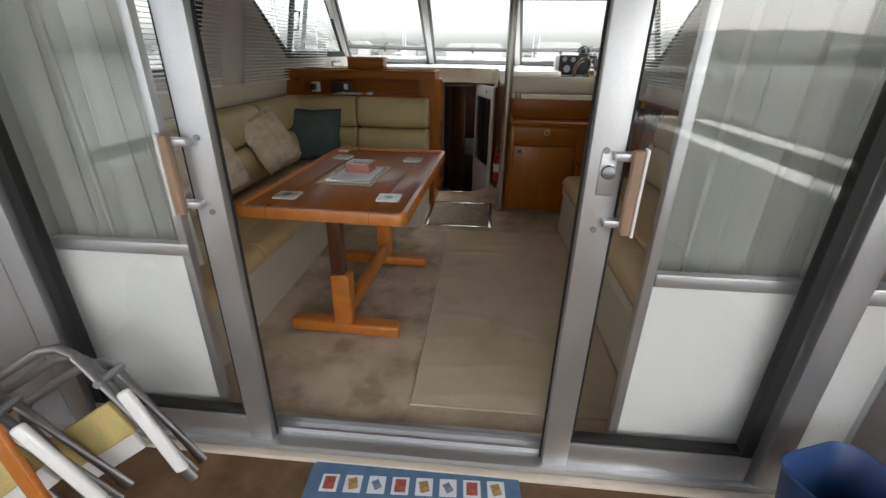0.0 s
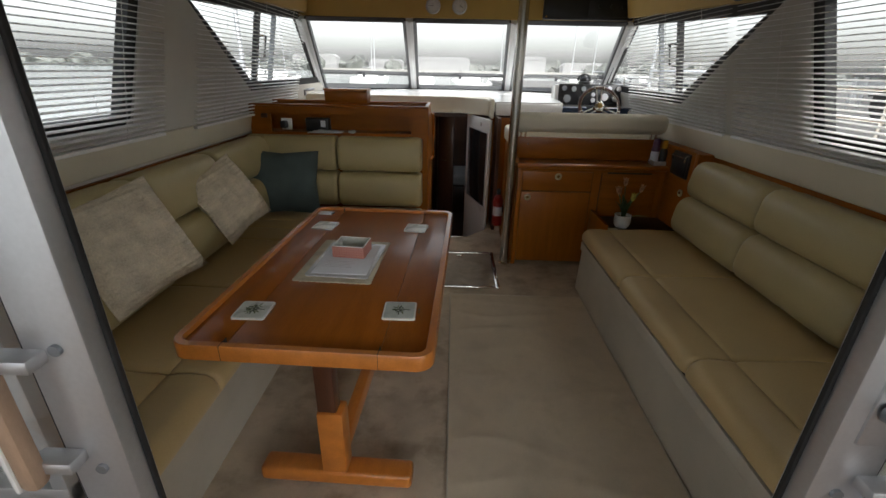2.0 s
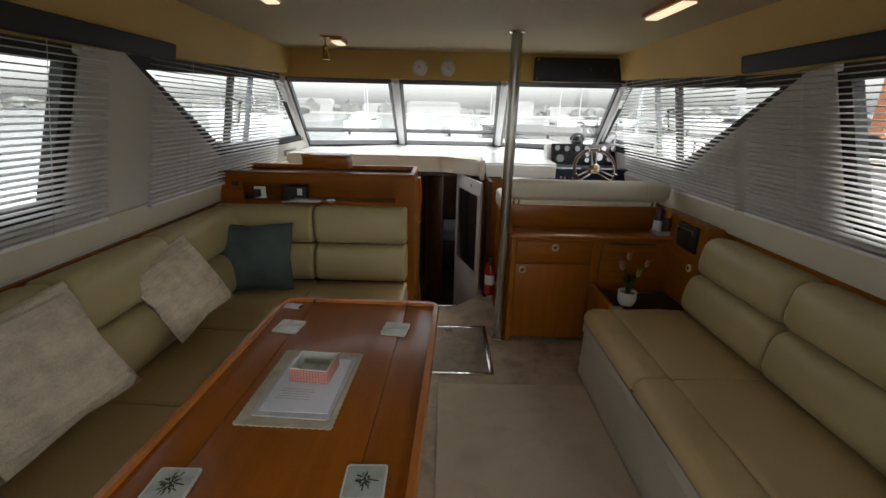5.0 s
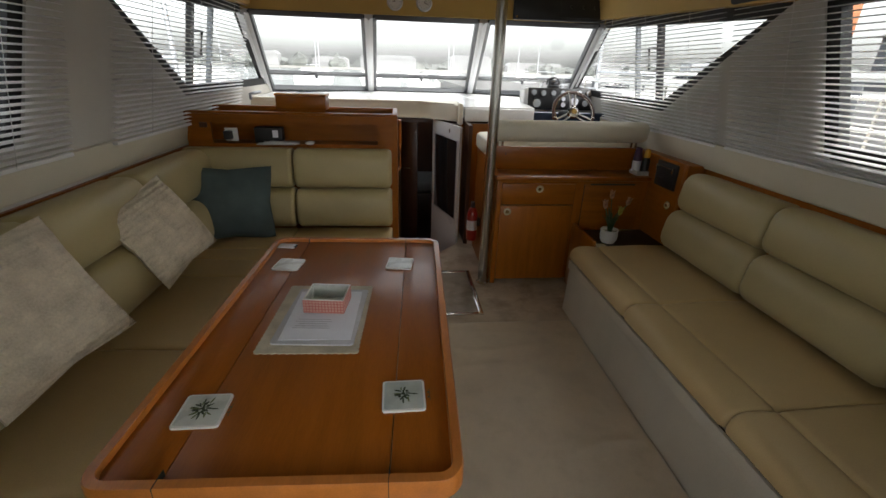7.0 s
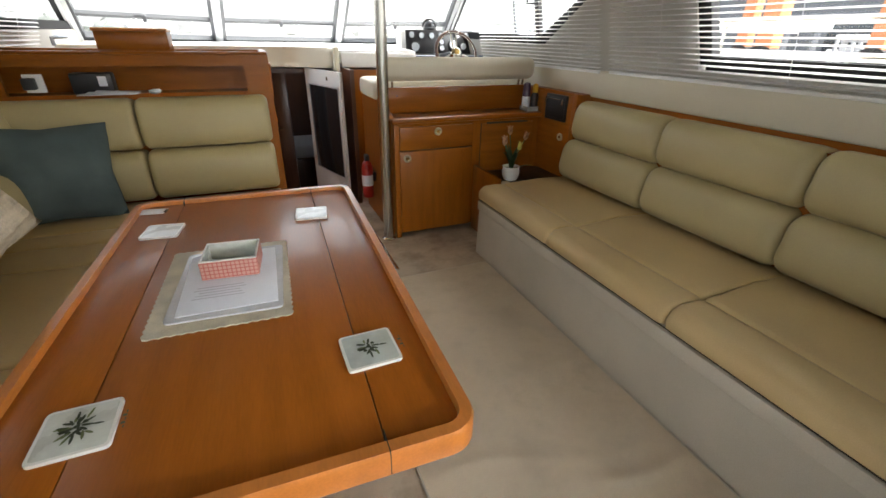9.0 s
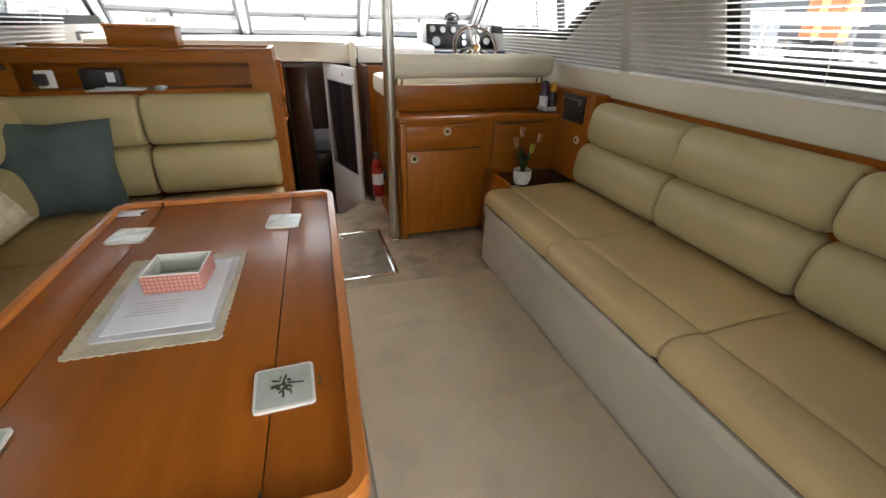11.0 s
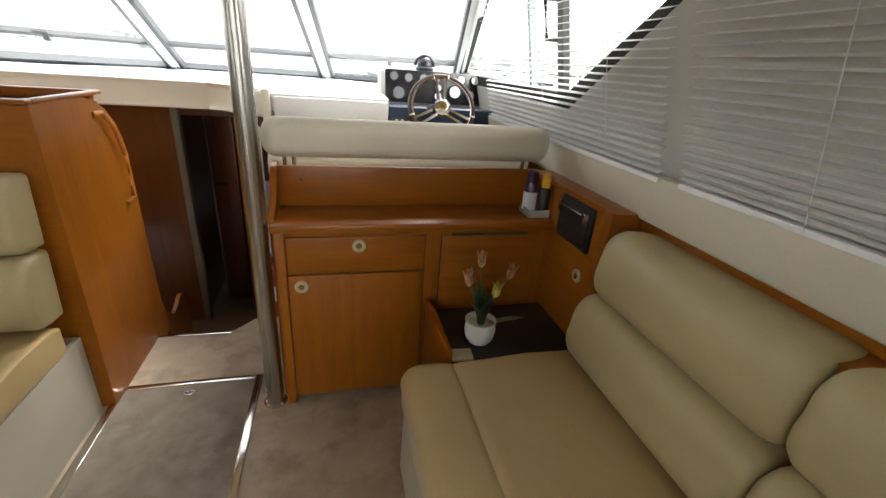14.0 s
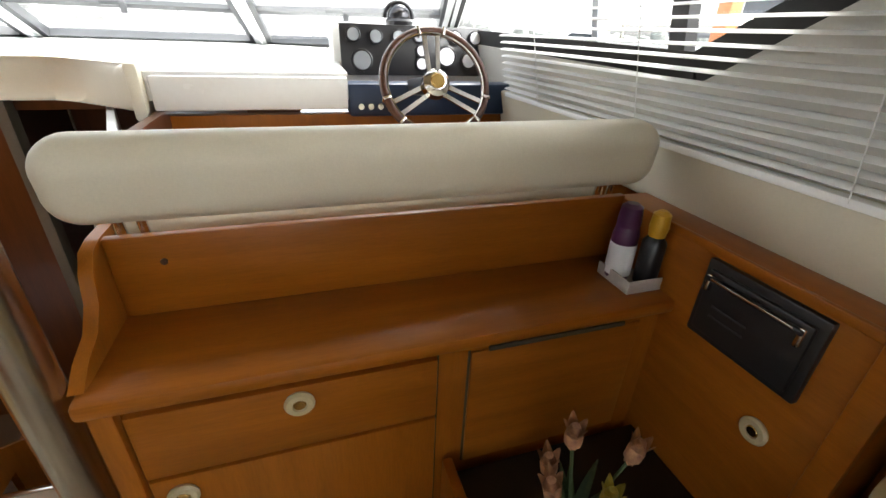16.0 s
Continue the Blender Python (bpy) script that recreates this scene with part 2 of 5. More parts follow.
def tube(bm, pts, r, n=10, closed=False):
    """Adds a bent tube through pts."""
    pts = [Vector(p) for p in pts]
    rings = []
    for i, p in enumerate(pts):
        a = pts[i - 1] if i or closed else p
        b = pts[(i + 1) % len(pts)] if i < len(pts) - 1 or closed else p
        q = (b - a).to_track_quat("Z", "Y")
        rings.append([bm.verts.new(p + q @ Vector((r * math.cos(k * math.tau / n), r * math.sin(k * math.tau / n), 0))) for k in range(n)])
    for i in range(len(rings) - (0 if closed else 1)):
        a, b = rings[i], rings[(i + 1) % len(rings)]
        off = 0
        if closed and i == len(rings) - 1:
            off = min(range(n), key=lambda o: (a[0].co - b[o].co).length)
        for k in range(n):
            bm.faces.new((a[k], a[(k + 1) % n], b[(k + 1 + off) % n], b[(k + off) % n]))
    if not closed:
        bm.faces.new(rings[0][::-1]), bm.faces.new(rings[-1])
    return bm


def lathe(bm, c, prof, n=24):
    """Adds a turned shape about the upright through c; prof: (radius, height)."""
    rings = [[bm.verts.new((c[0] + r * math.cos(k * math.tau / n), c[1] + r * math.sin(k * math.tau / n), c[2] + h)) for k in range(n)] for r, h in prof]
    for a, b in zip(rings, rings[1:]):
        for k in range(n):
            bm.faces.new((a[k], a[(k + 1) % n], b[(k + 1) % n], b[k]))
    bm.faces.new(rings[0][::-1]), bm.faces.new(rings[-1])
    return bm


def prism(bm, pts, axis, a, b):
    """Adds a straight prism: pts in the plane across axis, from a to b along it."""
    def at(p, w):
        return {"x": (w, p[0], p[1]), "y": (p[0], w, p[1]), "z": (p[0], p[1], w)}[axis]
    lo, hi = [bm.verts.new(at(p, a)) for p in pts], [bm.verts.new(at(p, b)) for p in pts]
    bm.faces.new(lo[::-1]), bm.faces.new(hi)
    for i in range(len(pts)):
        j = (i + 1) % len(pts)
        bm.faces.new((lo[i], lo[j], hi[j], hi[i]))
    return bm


def loft(bm, prof, length, end=0.04, n=7, sag=0.0):
    """Adds a stuffed bolster: the outline prof (u, z) carried along y over length, its ends rounded off."""
    cu, cz = sum(p[0] for p in prof) / len(prof), sum(p[1] for p in prof) / len(prof)
    stops = [(-length / 2 + end * (1 - math.cos(i * math.pi / 2 / n)), math.sin(i * math.pi / 2 / n)) for i in range(n + 1)]
    stops = stops + [(0.0, 1.0)] + [(-y, k) for y, k in stops[::-1]]
    rings = []
    for y, k in stops:
        ring = []
        for u, z in prof:
            d = math.hypot(u - cu, z - cz)
            s = 1 - end * (1 - k) / max(d, 1e-6)
            ring.append(bm.verts.new((cu + (u - cu) * s, y, cz + (z - cz) * s - sag * math.cos(y / length * math.pi))))
        rings.append(ring)
    m = len(prof)
    for a, b in zip(rings, rings[1:]):
        for i in range(m):
            bm.faces.new((a[i], a[(i + 1) % m], b[(i + 1) % m], b[i]))
    bm.faces.new(rings[0][::-1]), bm.faces.new(rings[-1])
    return bm


def rounded(w, h, r, n=5):
    """Outline of a rounded rectangle, centred."""
    out = []
    for sx, sy, a0 in ((1, 1, 0), (-1, 1, 90), (-1, -1, 180), (1, -1, 270)):
        for i in range(n + 1):
            a = radians(a0 + 90 * i / n)
            out.append((sx * (w / 2 - r) + r * math.cos(a), sy * (h / 2 - r) + r * math.sin(a)))
    return out


def part(name, bm, material, parent=None, label="", smooth=True, m=None):
    """Links bm as one mesh object, under parent if there is one."""
    bmesh.ops.recalc_face_normals(bm, faces=bm.faces)
    me = bpy.data.meshes.new(name)
    if smooth:
        for f in bm.faces:
            f.smooth = True
        for e in bm.edges:
            if len(e.link_faces) == 2 and e.calc_face_angle(0) > radians(38):
                e.smooth = False
    bm.to_mesh(me)
    bm.free()
    me.materials.append(material)
    ob = new(name, me)
    if parent is not None:
        ob.parent = parent
    if m is not None:
        ob.matrix_local = m
    if label:
        ob["label"] = label
    return ob


def thing(name, x, y, z, label, category, group="", rz=0, rx=0, ry=0):
    e = new(name)
    e.empty_display_size = 0.05
    e.matrix_world = pose(x, y, z, rx, ry, rz)
    return tagged(e, label, category, group)


def structure(name, bm, material, label="", category=""):
    return tagged(part(name, bm, material), label, category, kind="structure")


def B(*boxes):
    """A bmesh of boxes (centre, size, bevel)."""
    bm = bmesh.new()
    for c, s, *rest in boxes:
        box(bm, c, s, *rest)
    return bm


def span(x0, x1, y0, y1, z0, z1, bev=0.0):
    return ((x0 + x1) / 2, (y0 + y1) / 2, (z0 + z1) / 2), (x1 - x0, y1 - y0, z1 - z0), bev


# ---------------- the hull, floor and walls ----------------
CEIL_Z = 2.01
Y_AFT, Y_HEAD = 1.31, 4.87
bm = bmesh.new()
prism(bm, [(-1.6, 1.36), (1.9, 1.36), (1.9, 4.98), (0.44, 4.98), (0.375, 4.655), (0.209, 4.47), (-0.14, 4.47), (-0.14, 4.6), (-1.6, 4.6)], "z", -0.06, 0.0)
structure("floor", bm, CARPET, "beige cut-pile carpet covering the saloon floor", "floor")
structure("threshold", B(span(-0.14, 0.21, 4.455, 4.475, -0.02, 0.004, 0.003)), CHROME, "polished steel edge on the carpeted step", "trim")


def lean(side, z):
    """x of the side lining at height z; it leans inward."""
    return -1.455 + 0.217 * (z - 0.95) if side < 0 else 1.715 - 0.222 * (z - 0.95)


def leaned(bm, side, inner=0.0):
    """Shears what stands upright about x = 0 onto the leaning side; inner: metres toward the saloon."""
    for v in bm.verts:
        v.co.x = v.co.x + lean(side, v.co.z) - side * inner
    return bm


SIDE_WINDOWS = {
    -1: ([(1.50, 1.14), (2.80, 1.14), (2.895, 1.755), (1.50, 1.745)], [(4.02, 1.238), (5.77, 1.25), (4.93, 1.83), (3.12, 1.76)]),
    1: ([(1.50, 1.13), (2.83, 1.13), (2.93, 1.755), (1.50, 1.745)], [(4.04, 1.21), (5.77, 1.25), (4.93, 1.83), (3.06, 1.735)]),
}
for side, word in ((-1, "port"), (1, "starboard")):
    rear, front = SIDE_WINDOWS[side]
    bm = bmesh.new()
    a, b = (-0.10, 0.0) if side < 0 else (0.0, 0.10)
    prism(bm, [(1.25, 0.93), (6.2, 0.93), (6.2, 1.2), front[1], front[0], rear[1], rear[0], (1.25, rear[0][1])], "x", a, b)
    prism(bm, [(1.25, rear[0][1]), rear[0], rear[3], (1.25, 1.745)], "x", a, b)
    prism(bm, [rear[1], front[0], front[3], rear[2]], "x", a, b)
    structure("wall_" + word, leaned(bm, side), PILLAR, "pale grey lined cabin side with two window openings", "wall")
    bm = prism(bmesh.new(), [(1.25, 1.745), rear[3], rear[2], front[3], front[2], (4.93, 2.05), (1.25, 2.05)], "x", a, b)
    structure("upper_lining_" + word, leaned(bm, side, 0.058), HEADER, "yellow-beige vinyl lining above the side windows", "wall")
    bm = B(span(-0.025, 0.012, 1.34, 5.5, 0.958 if side < 0 else 0.93, 1.085, 0.01))
    structure("cream_panel_" + word, leaned(bm, side, 0.014), WALL_CREAM, "cream vinyl side panel under the blinds", "wall")
    bm = B(span(-0.10, 0.0, 1.25, 6.2, -0.56, 0.94))
    for v in bm.verts:
        v.co.x += -1.44 if side < 0 else 1.80
    structure("lower_wall_" + word, bm, WOOD_Y, "cherry wood lower cabin side behind the sofa", "wall")

structure("ceiling", B(span(-1.6, 1.9, 1.2, 4.9, CEIL_Z, CEIL_Z + 0.05)), CEIL, "beige vinyl headliner", "ceiling")
bm = bmesh.new()
box(bm, *span(-1.5, 1.75, Y_HEAD, Y_HEAD + 0.06, 1.80, 2.06, 0.006))
structure("wall_header", bm, HEADER, "yellow-beige header above the windscreen", "wall")


def bar(bm, a, b, w, d, up=(0, 0, 1)):
    """Adds a flat bar from a to b: w wide, d deep along up's side."""
    a, b = Vector(a), Vector(b)
    z = (b - a).normalized()
    x = z.cross(Vector(up)).normalized()
    y = x.cross(z)
    m = Matrix((x, y, z)).transposed().to_4x4()
    m.translation = (a + b) / 2
    bmesh.ops.create_cube(bm, size=1.0, matrix=m @ Matrix.Diagonal((w, d, (b - a).length, 1)))
    return bm


# windscreen: three raked panes between aluminium mullions
WS_TOP = [(-1.27, 4.90, 1.80), (-0.345, 4.92, 1.80), (0.55, 4.92, 1.80), (1.53, 4.90, 1.80)]
WS_BOT = [(-1.43, 5.88, 1.205), (-0.445, 6.52, 1.19), (0.708, 6.52, 1.19), (1.70, 5.88, 1.205)]
NRM = (0, -0.6, -0.8)
for i in range(3):
    win = thing("window_%d" % (i + 1), 0, 0, 0, "raked windscreen pane in an aluminium frame", "window", "windscreen panes")
    win["kind"] = "structure"
    bm = bmesh.new()
    q = [Vector(p) for p in (WS_TOP[i], WS_TOP[i + 1], WS_BOT[i + 1], WS_BOT[i])]
    bm.faces.new([bm.verts.new(p) for p in q])
    pane = part("pane", bm, GLASS, win)
    pane.visible_shadow = False
    bm = bmesh.new()
    cx = sum(p.x for p in q) / 4
    qi = [p + Vector((0.046 if p.x < cx else -0.046, 0, 0)) for p in q]
    for k, (a, b) in enumerate(zip(qi, qi[1:] + qi[:1])):
        bar(bm, a + (b - a) * 0.001, b, 0.030 if k % 2 else 0.05, 0.05, NRM)
    part("window_frame", bm, FRAME_GREY, win)
    k0, k1 = qi[3].lerp(qi[0], 0.26), qi[2].lerp(qi[1], 0.26)
    part("opening_rail", bar(bmesh.new(), k0, k1, 0.03, 0.03, NRM), FRAME_GREY, win)
    c = k0.lerp(k1, 0.45 if i else 0.42)
    bm = B(((c.x, c.y - 0.02, c.z), (0.11, 0.025, 0.022), 0.006), ((c.x + 0.045, c.y - 0.03, c.z - 0.02), (0.03, 0.02, 0.05), 0.006))
    part("latch", bm, FRAME_GREY, win)
for i, (a, b) in enumerate(zip(WS_TOP, WS_BOT)):
    bm = bar(bmesh.new(), Vector(a) + Vector((0, -0.012, -0.012)), Vector(b) + Vector((0, -0.012, -0.012)), 0.062 if i in (1, 2) else 0.085, 0.03, NRM)
    bar(bm, Vector(a) + Vector((0, -0.03, -0.03)), Vector(b) + Vector((0, -0.03, -0.03)), 0.018, 0.02, NRM)
    structure("windscreen_mullion", bm, MULLION, "satin aluminium windscreen mullion", "window frame")

# side windows with black frames
for side, word in ((-1, "port"), (1, "starboard")):
    for k, poly in enumerate(SIDE_WINDOWS[side]):
        win = thing("window_%d" % (4 + k + (2 if side > 0 else 0)), 0, 0, 0, "side window in a black frame behind a venetian blind", "window", "side windows")
        win["kind"] = "structure"
        bm = bmesh.new()
        bm.faces.new([bm.verts.new((side * 0.06, y, z)) for y, z in poly])
        pane = part("pane", leaned(bm, side), GLASS, win)
        pane.visible_shadow = False
        bm = bmesh.new()
        cy, cz = sum(p[0] for p in poly) / 4, sum(p[1] for p in poly) / 4
        ins = [(y + (0.03 if y < cy else -0.03), z + (0.025 if z < cz else -0.025)) for y, z in poly]
        for (y0, z0), (y1, z1) in zip(ins, ins[1:] + ins[:1]):
            bar(bm, (side * 0.035, y0, z0), (side * 0.035, y1, z1), 0.06, 0.05, (1, 0, 0))
        part("window_frame", leaned(bm, side), RUBBER, win, "black rubber and aluminium surround")
        if k:
            bm = bar(bmesh.new(), (side * 0.03, 4.13, 1.26), (side * 0.03, 4.11, 1.82), 0.045, 0.03, (1, 0, 0))
            part("divider", leaned(bm, side), BLACK, win)
            bm = bar(bmesh.new(), (side * 0.03, 4.42, 1.26), (side * 0.03, 4.40, 1.82), 0.025, 0.03, (1, 0, 0))
            part("divider", leaned(bm, side), ALU_DARK, win)
            bm = tube(bmesh.new(), [(side * 0.02, 4.15, 1.46), (side * -0.005, 4.20, 1.46), (side * -0.005, 4.20, 1.60), (side * 0.02, 4.15, 1.60)], 0.009, 8)
            part("window_handle", leaned(bm, side), BLACK, win)


# venetian blinds: built once, then copied
def blind(name, side, y0, y1, z0, z1, tilt, label):
    top = thing(name, 0, (y0 + y1) / 2, z1, label, "blind", "venetian blinds")
    L = y1 - y0
    x0 = lean(side, z1) - side * 0.035
    part("headrail", B(((x0, 0, 0.012), (0.035, L, 0.03), 0.003)), BLIND, top)
    me = None
    n = int((z1 - z0) / 0.0225)
    for i in range(n):
        z = -0.02 - i * 0.0225
        x = lean(side, z1 + z) - side * 0.035
        m = pose(x, 0, z, 0, side * tilt, 0)
        if me is None:
            bm = bmesh.new()
            for k in range(4):
                u0, u1 = -0.0125 + k * 0.00625, -0.0125 + (k + 1) * 0.00625
                h = [0.0024 * (1 - (u / 0.0125) ** 2) for u in (u0, u1)]
                bm.faces.new([bm.verts.new(p) for p in ((u0, -L / 2, h[0]), (u1, -L / 2, h[1]), (u1, L / 2, h[1]), (u0, L / 2, h[0]))])
            bmesh.ops.remove_doubles(bm, verts=bm.verts, dist=1e-5)
            bmesh.ops.solidify(bm, geom=bm.faces[:], thickness=0.0006)
            slat = part("slat", bm, BLIND, top, m=m)
            me = slat.data
        else:
            slat = new("slat", me)
            slat.parent, slat.matrix_local = top, m
    zb = -0.02 - n * 0.0225
    part("bottom_rail", B(((lean(side, z1 + zb) - side * 0.035, 0, zb), (0.026, L, 0.016), 0.004)), BLIND, top)
    for f in (0.18, 0.5, 0.82):
        y = -L / 2 + f * L
        bm = cyl(bmesh.new(), (x0 - side * 0.013, y, 0), (lean(side, z1 + zb) - side * 0.048, y, zb), 0.0011, n=5)
        part("ladder_cord", bm, BLIND, top)
    return top


for side in (-1, 1):
    w = "white slatted venetian blind drawn down over a side window"
    blind("venetian_blind", side, 1.45, 3.36 if side > 0 else 2.97, 1.10, 1.80, -15, w)
    blind("venetian_blind", side, 3.44 if side > 0 else 3.25, 4.90, 1.09, 1.84, -15, w)
    bm = leaned(B(((side * -0.065, 2.30, 1.79), (0.03, 2.1, 0.075), 0.01)), side)
    structure("pelmet_" + ("port" if side < 0 else "starboard"), bm, RUBBER, "black padded strip above the side window", "trim")

# dashboard shelf under the windscreen
bm = prism(bmesh.new(), [(-1.45, 5.27), (0.06, 5.32), (0.15, 5.27), (0.345, 5.0), (0.39, 4.97), (0.42, 4.99), (0.42, 6.0), (-1.45, 6.0)], "z", 1.01, 1.155)
bmesh.ops.bevel(bm, geom=[e for e in bm.edges if max(v.co.y for v in e.verts) < 5.5], offset=0.035, segments=4, profile=0.5, affect="EDGES")
structure("dashboard_fascia", bm, PADDED, "cream padded dashboard edge above the companionway", "dashboard")
bm = prism(bmesh.new(), [(5.36, 1.157), (6.5, 1.172), (6.75, 1.172), (6.75, 1.0), (5.36, 1.0)], "x", -1.5, 1.8)
prism(bm, [(4.97, 1.139), (5.40, 1.16), (5.40, 1.0), (4.97, 1.05)], "x", 0.425, 1.055)
structure("dashboard_shelf", bm, GRP, "white dashboard shelf under the windscreen", "dashboard")
structure("console_front", B(span(0.40, 1.75, 4.98, 5.02, -0.06, 1.0)), WOOD_Z, "cherry wood front of the helm console", "wall")
structure("glove_box", B(span(0.44, 1.05, 4.945, 5.0, 1.02, 1.128, 0.008)), GRP, "white moulded locker lid beside the helm", "dashboard")
structure("grab_lip", B(span(0.385, 0.425, 4.93, 5.05, 0.99, 1.165, 0.012)), PADDED, "cream moulded edge beside the companionway", "trim")

# helm: navy lower dash, instrument panel, wheel, compass
helm = thing("helm_console", 1.385, 5.1, 1.0, "navy blue helm console with a dial panel", "console")
part("lower_dash", B(((0, -0.10, 0.05), (0.66, 0.10, 0.115), 0.012)), NAVY, helm)
part("binnacle", B(((0, 0.23, 0.2), (0.70, 0.16, 0.235), 0.012)), GRP, helm, m=pose(0, 0, 0, -8))
FACE = pose(0, 0.138, 0.205, 82, 0, 0)
part("dial_panel", B(((0, 0, 0), (0.645, 0.19, 0.012), 0.003)), BLACK, helm, m=FACE)
for px, pz, r in ((-0.27, 0.055, .03), (-0.18, 0.05, .03), (-0.085, 0.05, .03), (0.0, 0.055, .026), (0.16, 0.055, .03), (0.25, 0.055, .03), (-0.24, -0.04, .045), (0.01, 0.0, .025), (0.01, -0.05, .028), (0.12, -0.02, .045), (0.22, -0.035, .035)):
    bm = lathe(bmesh.new(), (0, 0, 0), [(r, 0), (r, 0.012), (r * 0.86, 0.014), (r * 0.8, 0.010)], 20)
    d = part("gauge", bm, BLACK, helm, m=FACE @ pose(px, pz, 0.006))
    bm = lathe(bmesh.new(), (0, 0, 0.0105), [(r * 0.78, 0), (r * 0.78, 0.001)], 20)
    part("dial_face", bm, PAPER if px > 0.0 else ALU_DARK, d)
for k in range(4):
    part("switch", cyl(bmesh.new(), (-0.29 + 0.035 * k, -0.165, 0.03), (-0.29 + 0.035 * k, -0.15, 0.03), 0.011, n=12), CHROME, helm)
part("throttle_box", B(((0.36, 0.0, 0.11), (0.10, 0.26, 0.10), 0.012)), BLACK, helm)
compass = thing("compass", 1.33, 5.36, 1.295, "black domed steering compass on the instrument panel", "compass")
part("bowl", lathe(bmesh.new(), (0, 0, 0), [(0.055, 0), (0.06, 0.02), (0.05, 0.03)]), BLACK, compass)
bm = bmesh.new()
bmesh.ops.create_uvsphere(bm, u_segments=20, v_segments=12, radius=0.05, matrix=pose(0, 0, 0.035))
part("dome", bm, MIRROR, compass)
part("hood", tube(bmesh.new(), [(0.062 * math.cos(a), 0.01, 0.03 + 0.062 * math.sin(a)) for a in [math.pi * i / 12 for i in range(13)]], 0.009, 8), BLACK, compass)
wheel = thing("steering_wheel", 1.30, 4.70, 1.135, "wood-rimmed steering wheel with polished spokes", "steering wheel", rx=62)
WR = 0.168
part("rim", tube(bmesh.new(), [(WR * math.cos(k * math.tau / 40), WR * math.sin(k * math.tau / 40), 0) for k in range(40)], -0.0135, 10, True), DARK_WOOD, wheel)
part("rim_strip", tube(bmesh.new(), [((WR - .011) * math.cos(k * math.tau / 40), (WR - .011) * math.sin(k * math.tau / 40), 0.007) for k in range(40)], 0.004, 6, True), CHROME, wheel)
for a in (90, 210, 330):
    bm = bmesh.new()
    for s in (-1, 1):
        bar(bm, (0.03, s * 0.014, -0.012), (WR - 0.01, s * 0.022, 0), 0.014, 0.008, (0, 0, 1))
    part("spoke", bm, CHROME, wheel, m=pose(0, 0, 0, 0, 0, a))
    for da in (-14, 14):
        part("rim_clip", box(bmesh.new(), (WR, 0, 0), (0.030, 0.012, 0.030), 0.005), CHROME, wheel, m=pose(0, 0, 0, 0, 0, a + da))
part("hub", lathe(bmesh.new(), (0, 0, -0.02), [(0.045, 0), (0.043, 0.03), (0.03, 0.042), (0.026, 0.044)]), CHROME, wheel)
part("hub_cap", lathe(bmesh.new(), (0, 0, 0.022), [(0.026, 0), (0.02, 0.006)]), BRASS, wheel)
part("column", cyl(bmesh.new(), (0, 0, -0.02), (0, 0.10, -0.28), 0.03), BLACK, wheel)

# ---------------- aft bulkhead with sliding doors ----------------
structure("door_track", B(span(-1.5, 1.8, 1.225, 1.375, -0.03, 0.02, 0.004), span(-1.5, 1.8, 1.285, 1.293, 0.02, 0.04), span(-1.5, 1.8, 1.335, 1.343, 0.02, 0.04)), ALU, "aluminium track of the sliding doors", "threshold")
structure("sill", B(span(-1.5, 1.8, 1.195, 1.225, -0.06, 0.0, 0.006)), TEAK_SILL, "pale sill below the sliding doors", "trim")
structure("door_header", B(span(-1.6, 1.9, 1.22, 1.38, 1.88, 2.06)), ALU, "aluminium head rail of the doors", "trim")


def sheet(x0, x1, y, z0, z1):
    """One upright sheet of glass across y."""
    bm = bmesh.new()
    bm.faces.new([bm.verts.new(p) for p in ((x0, y, z0), (x1, y, z0), (x1, y, z1), (x0, y, z1))])
    return bm


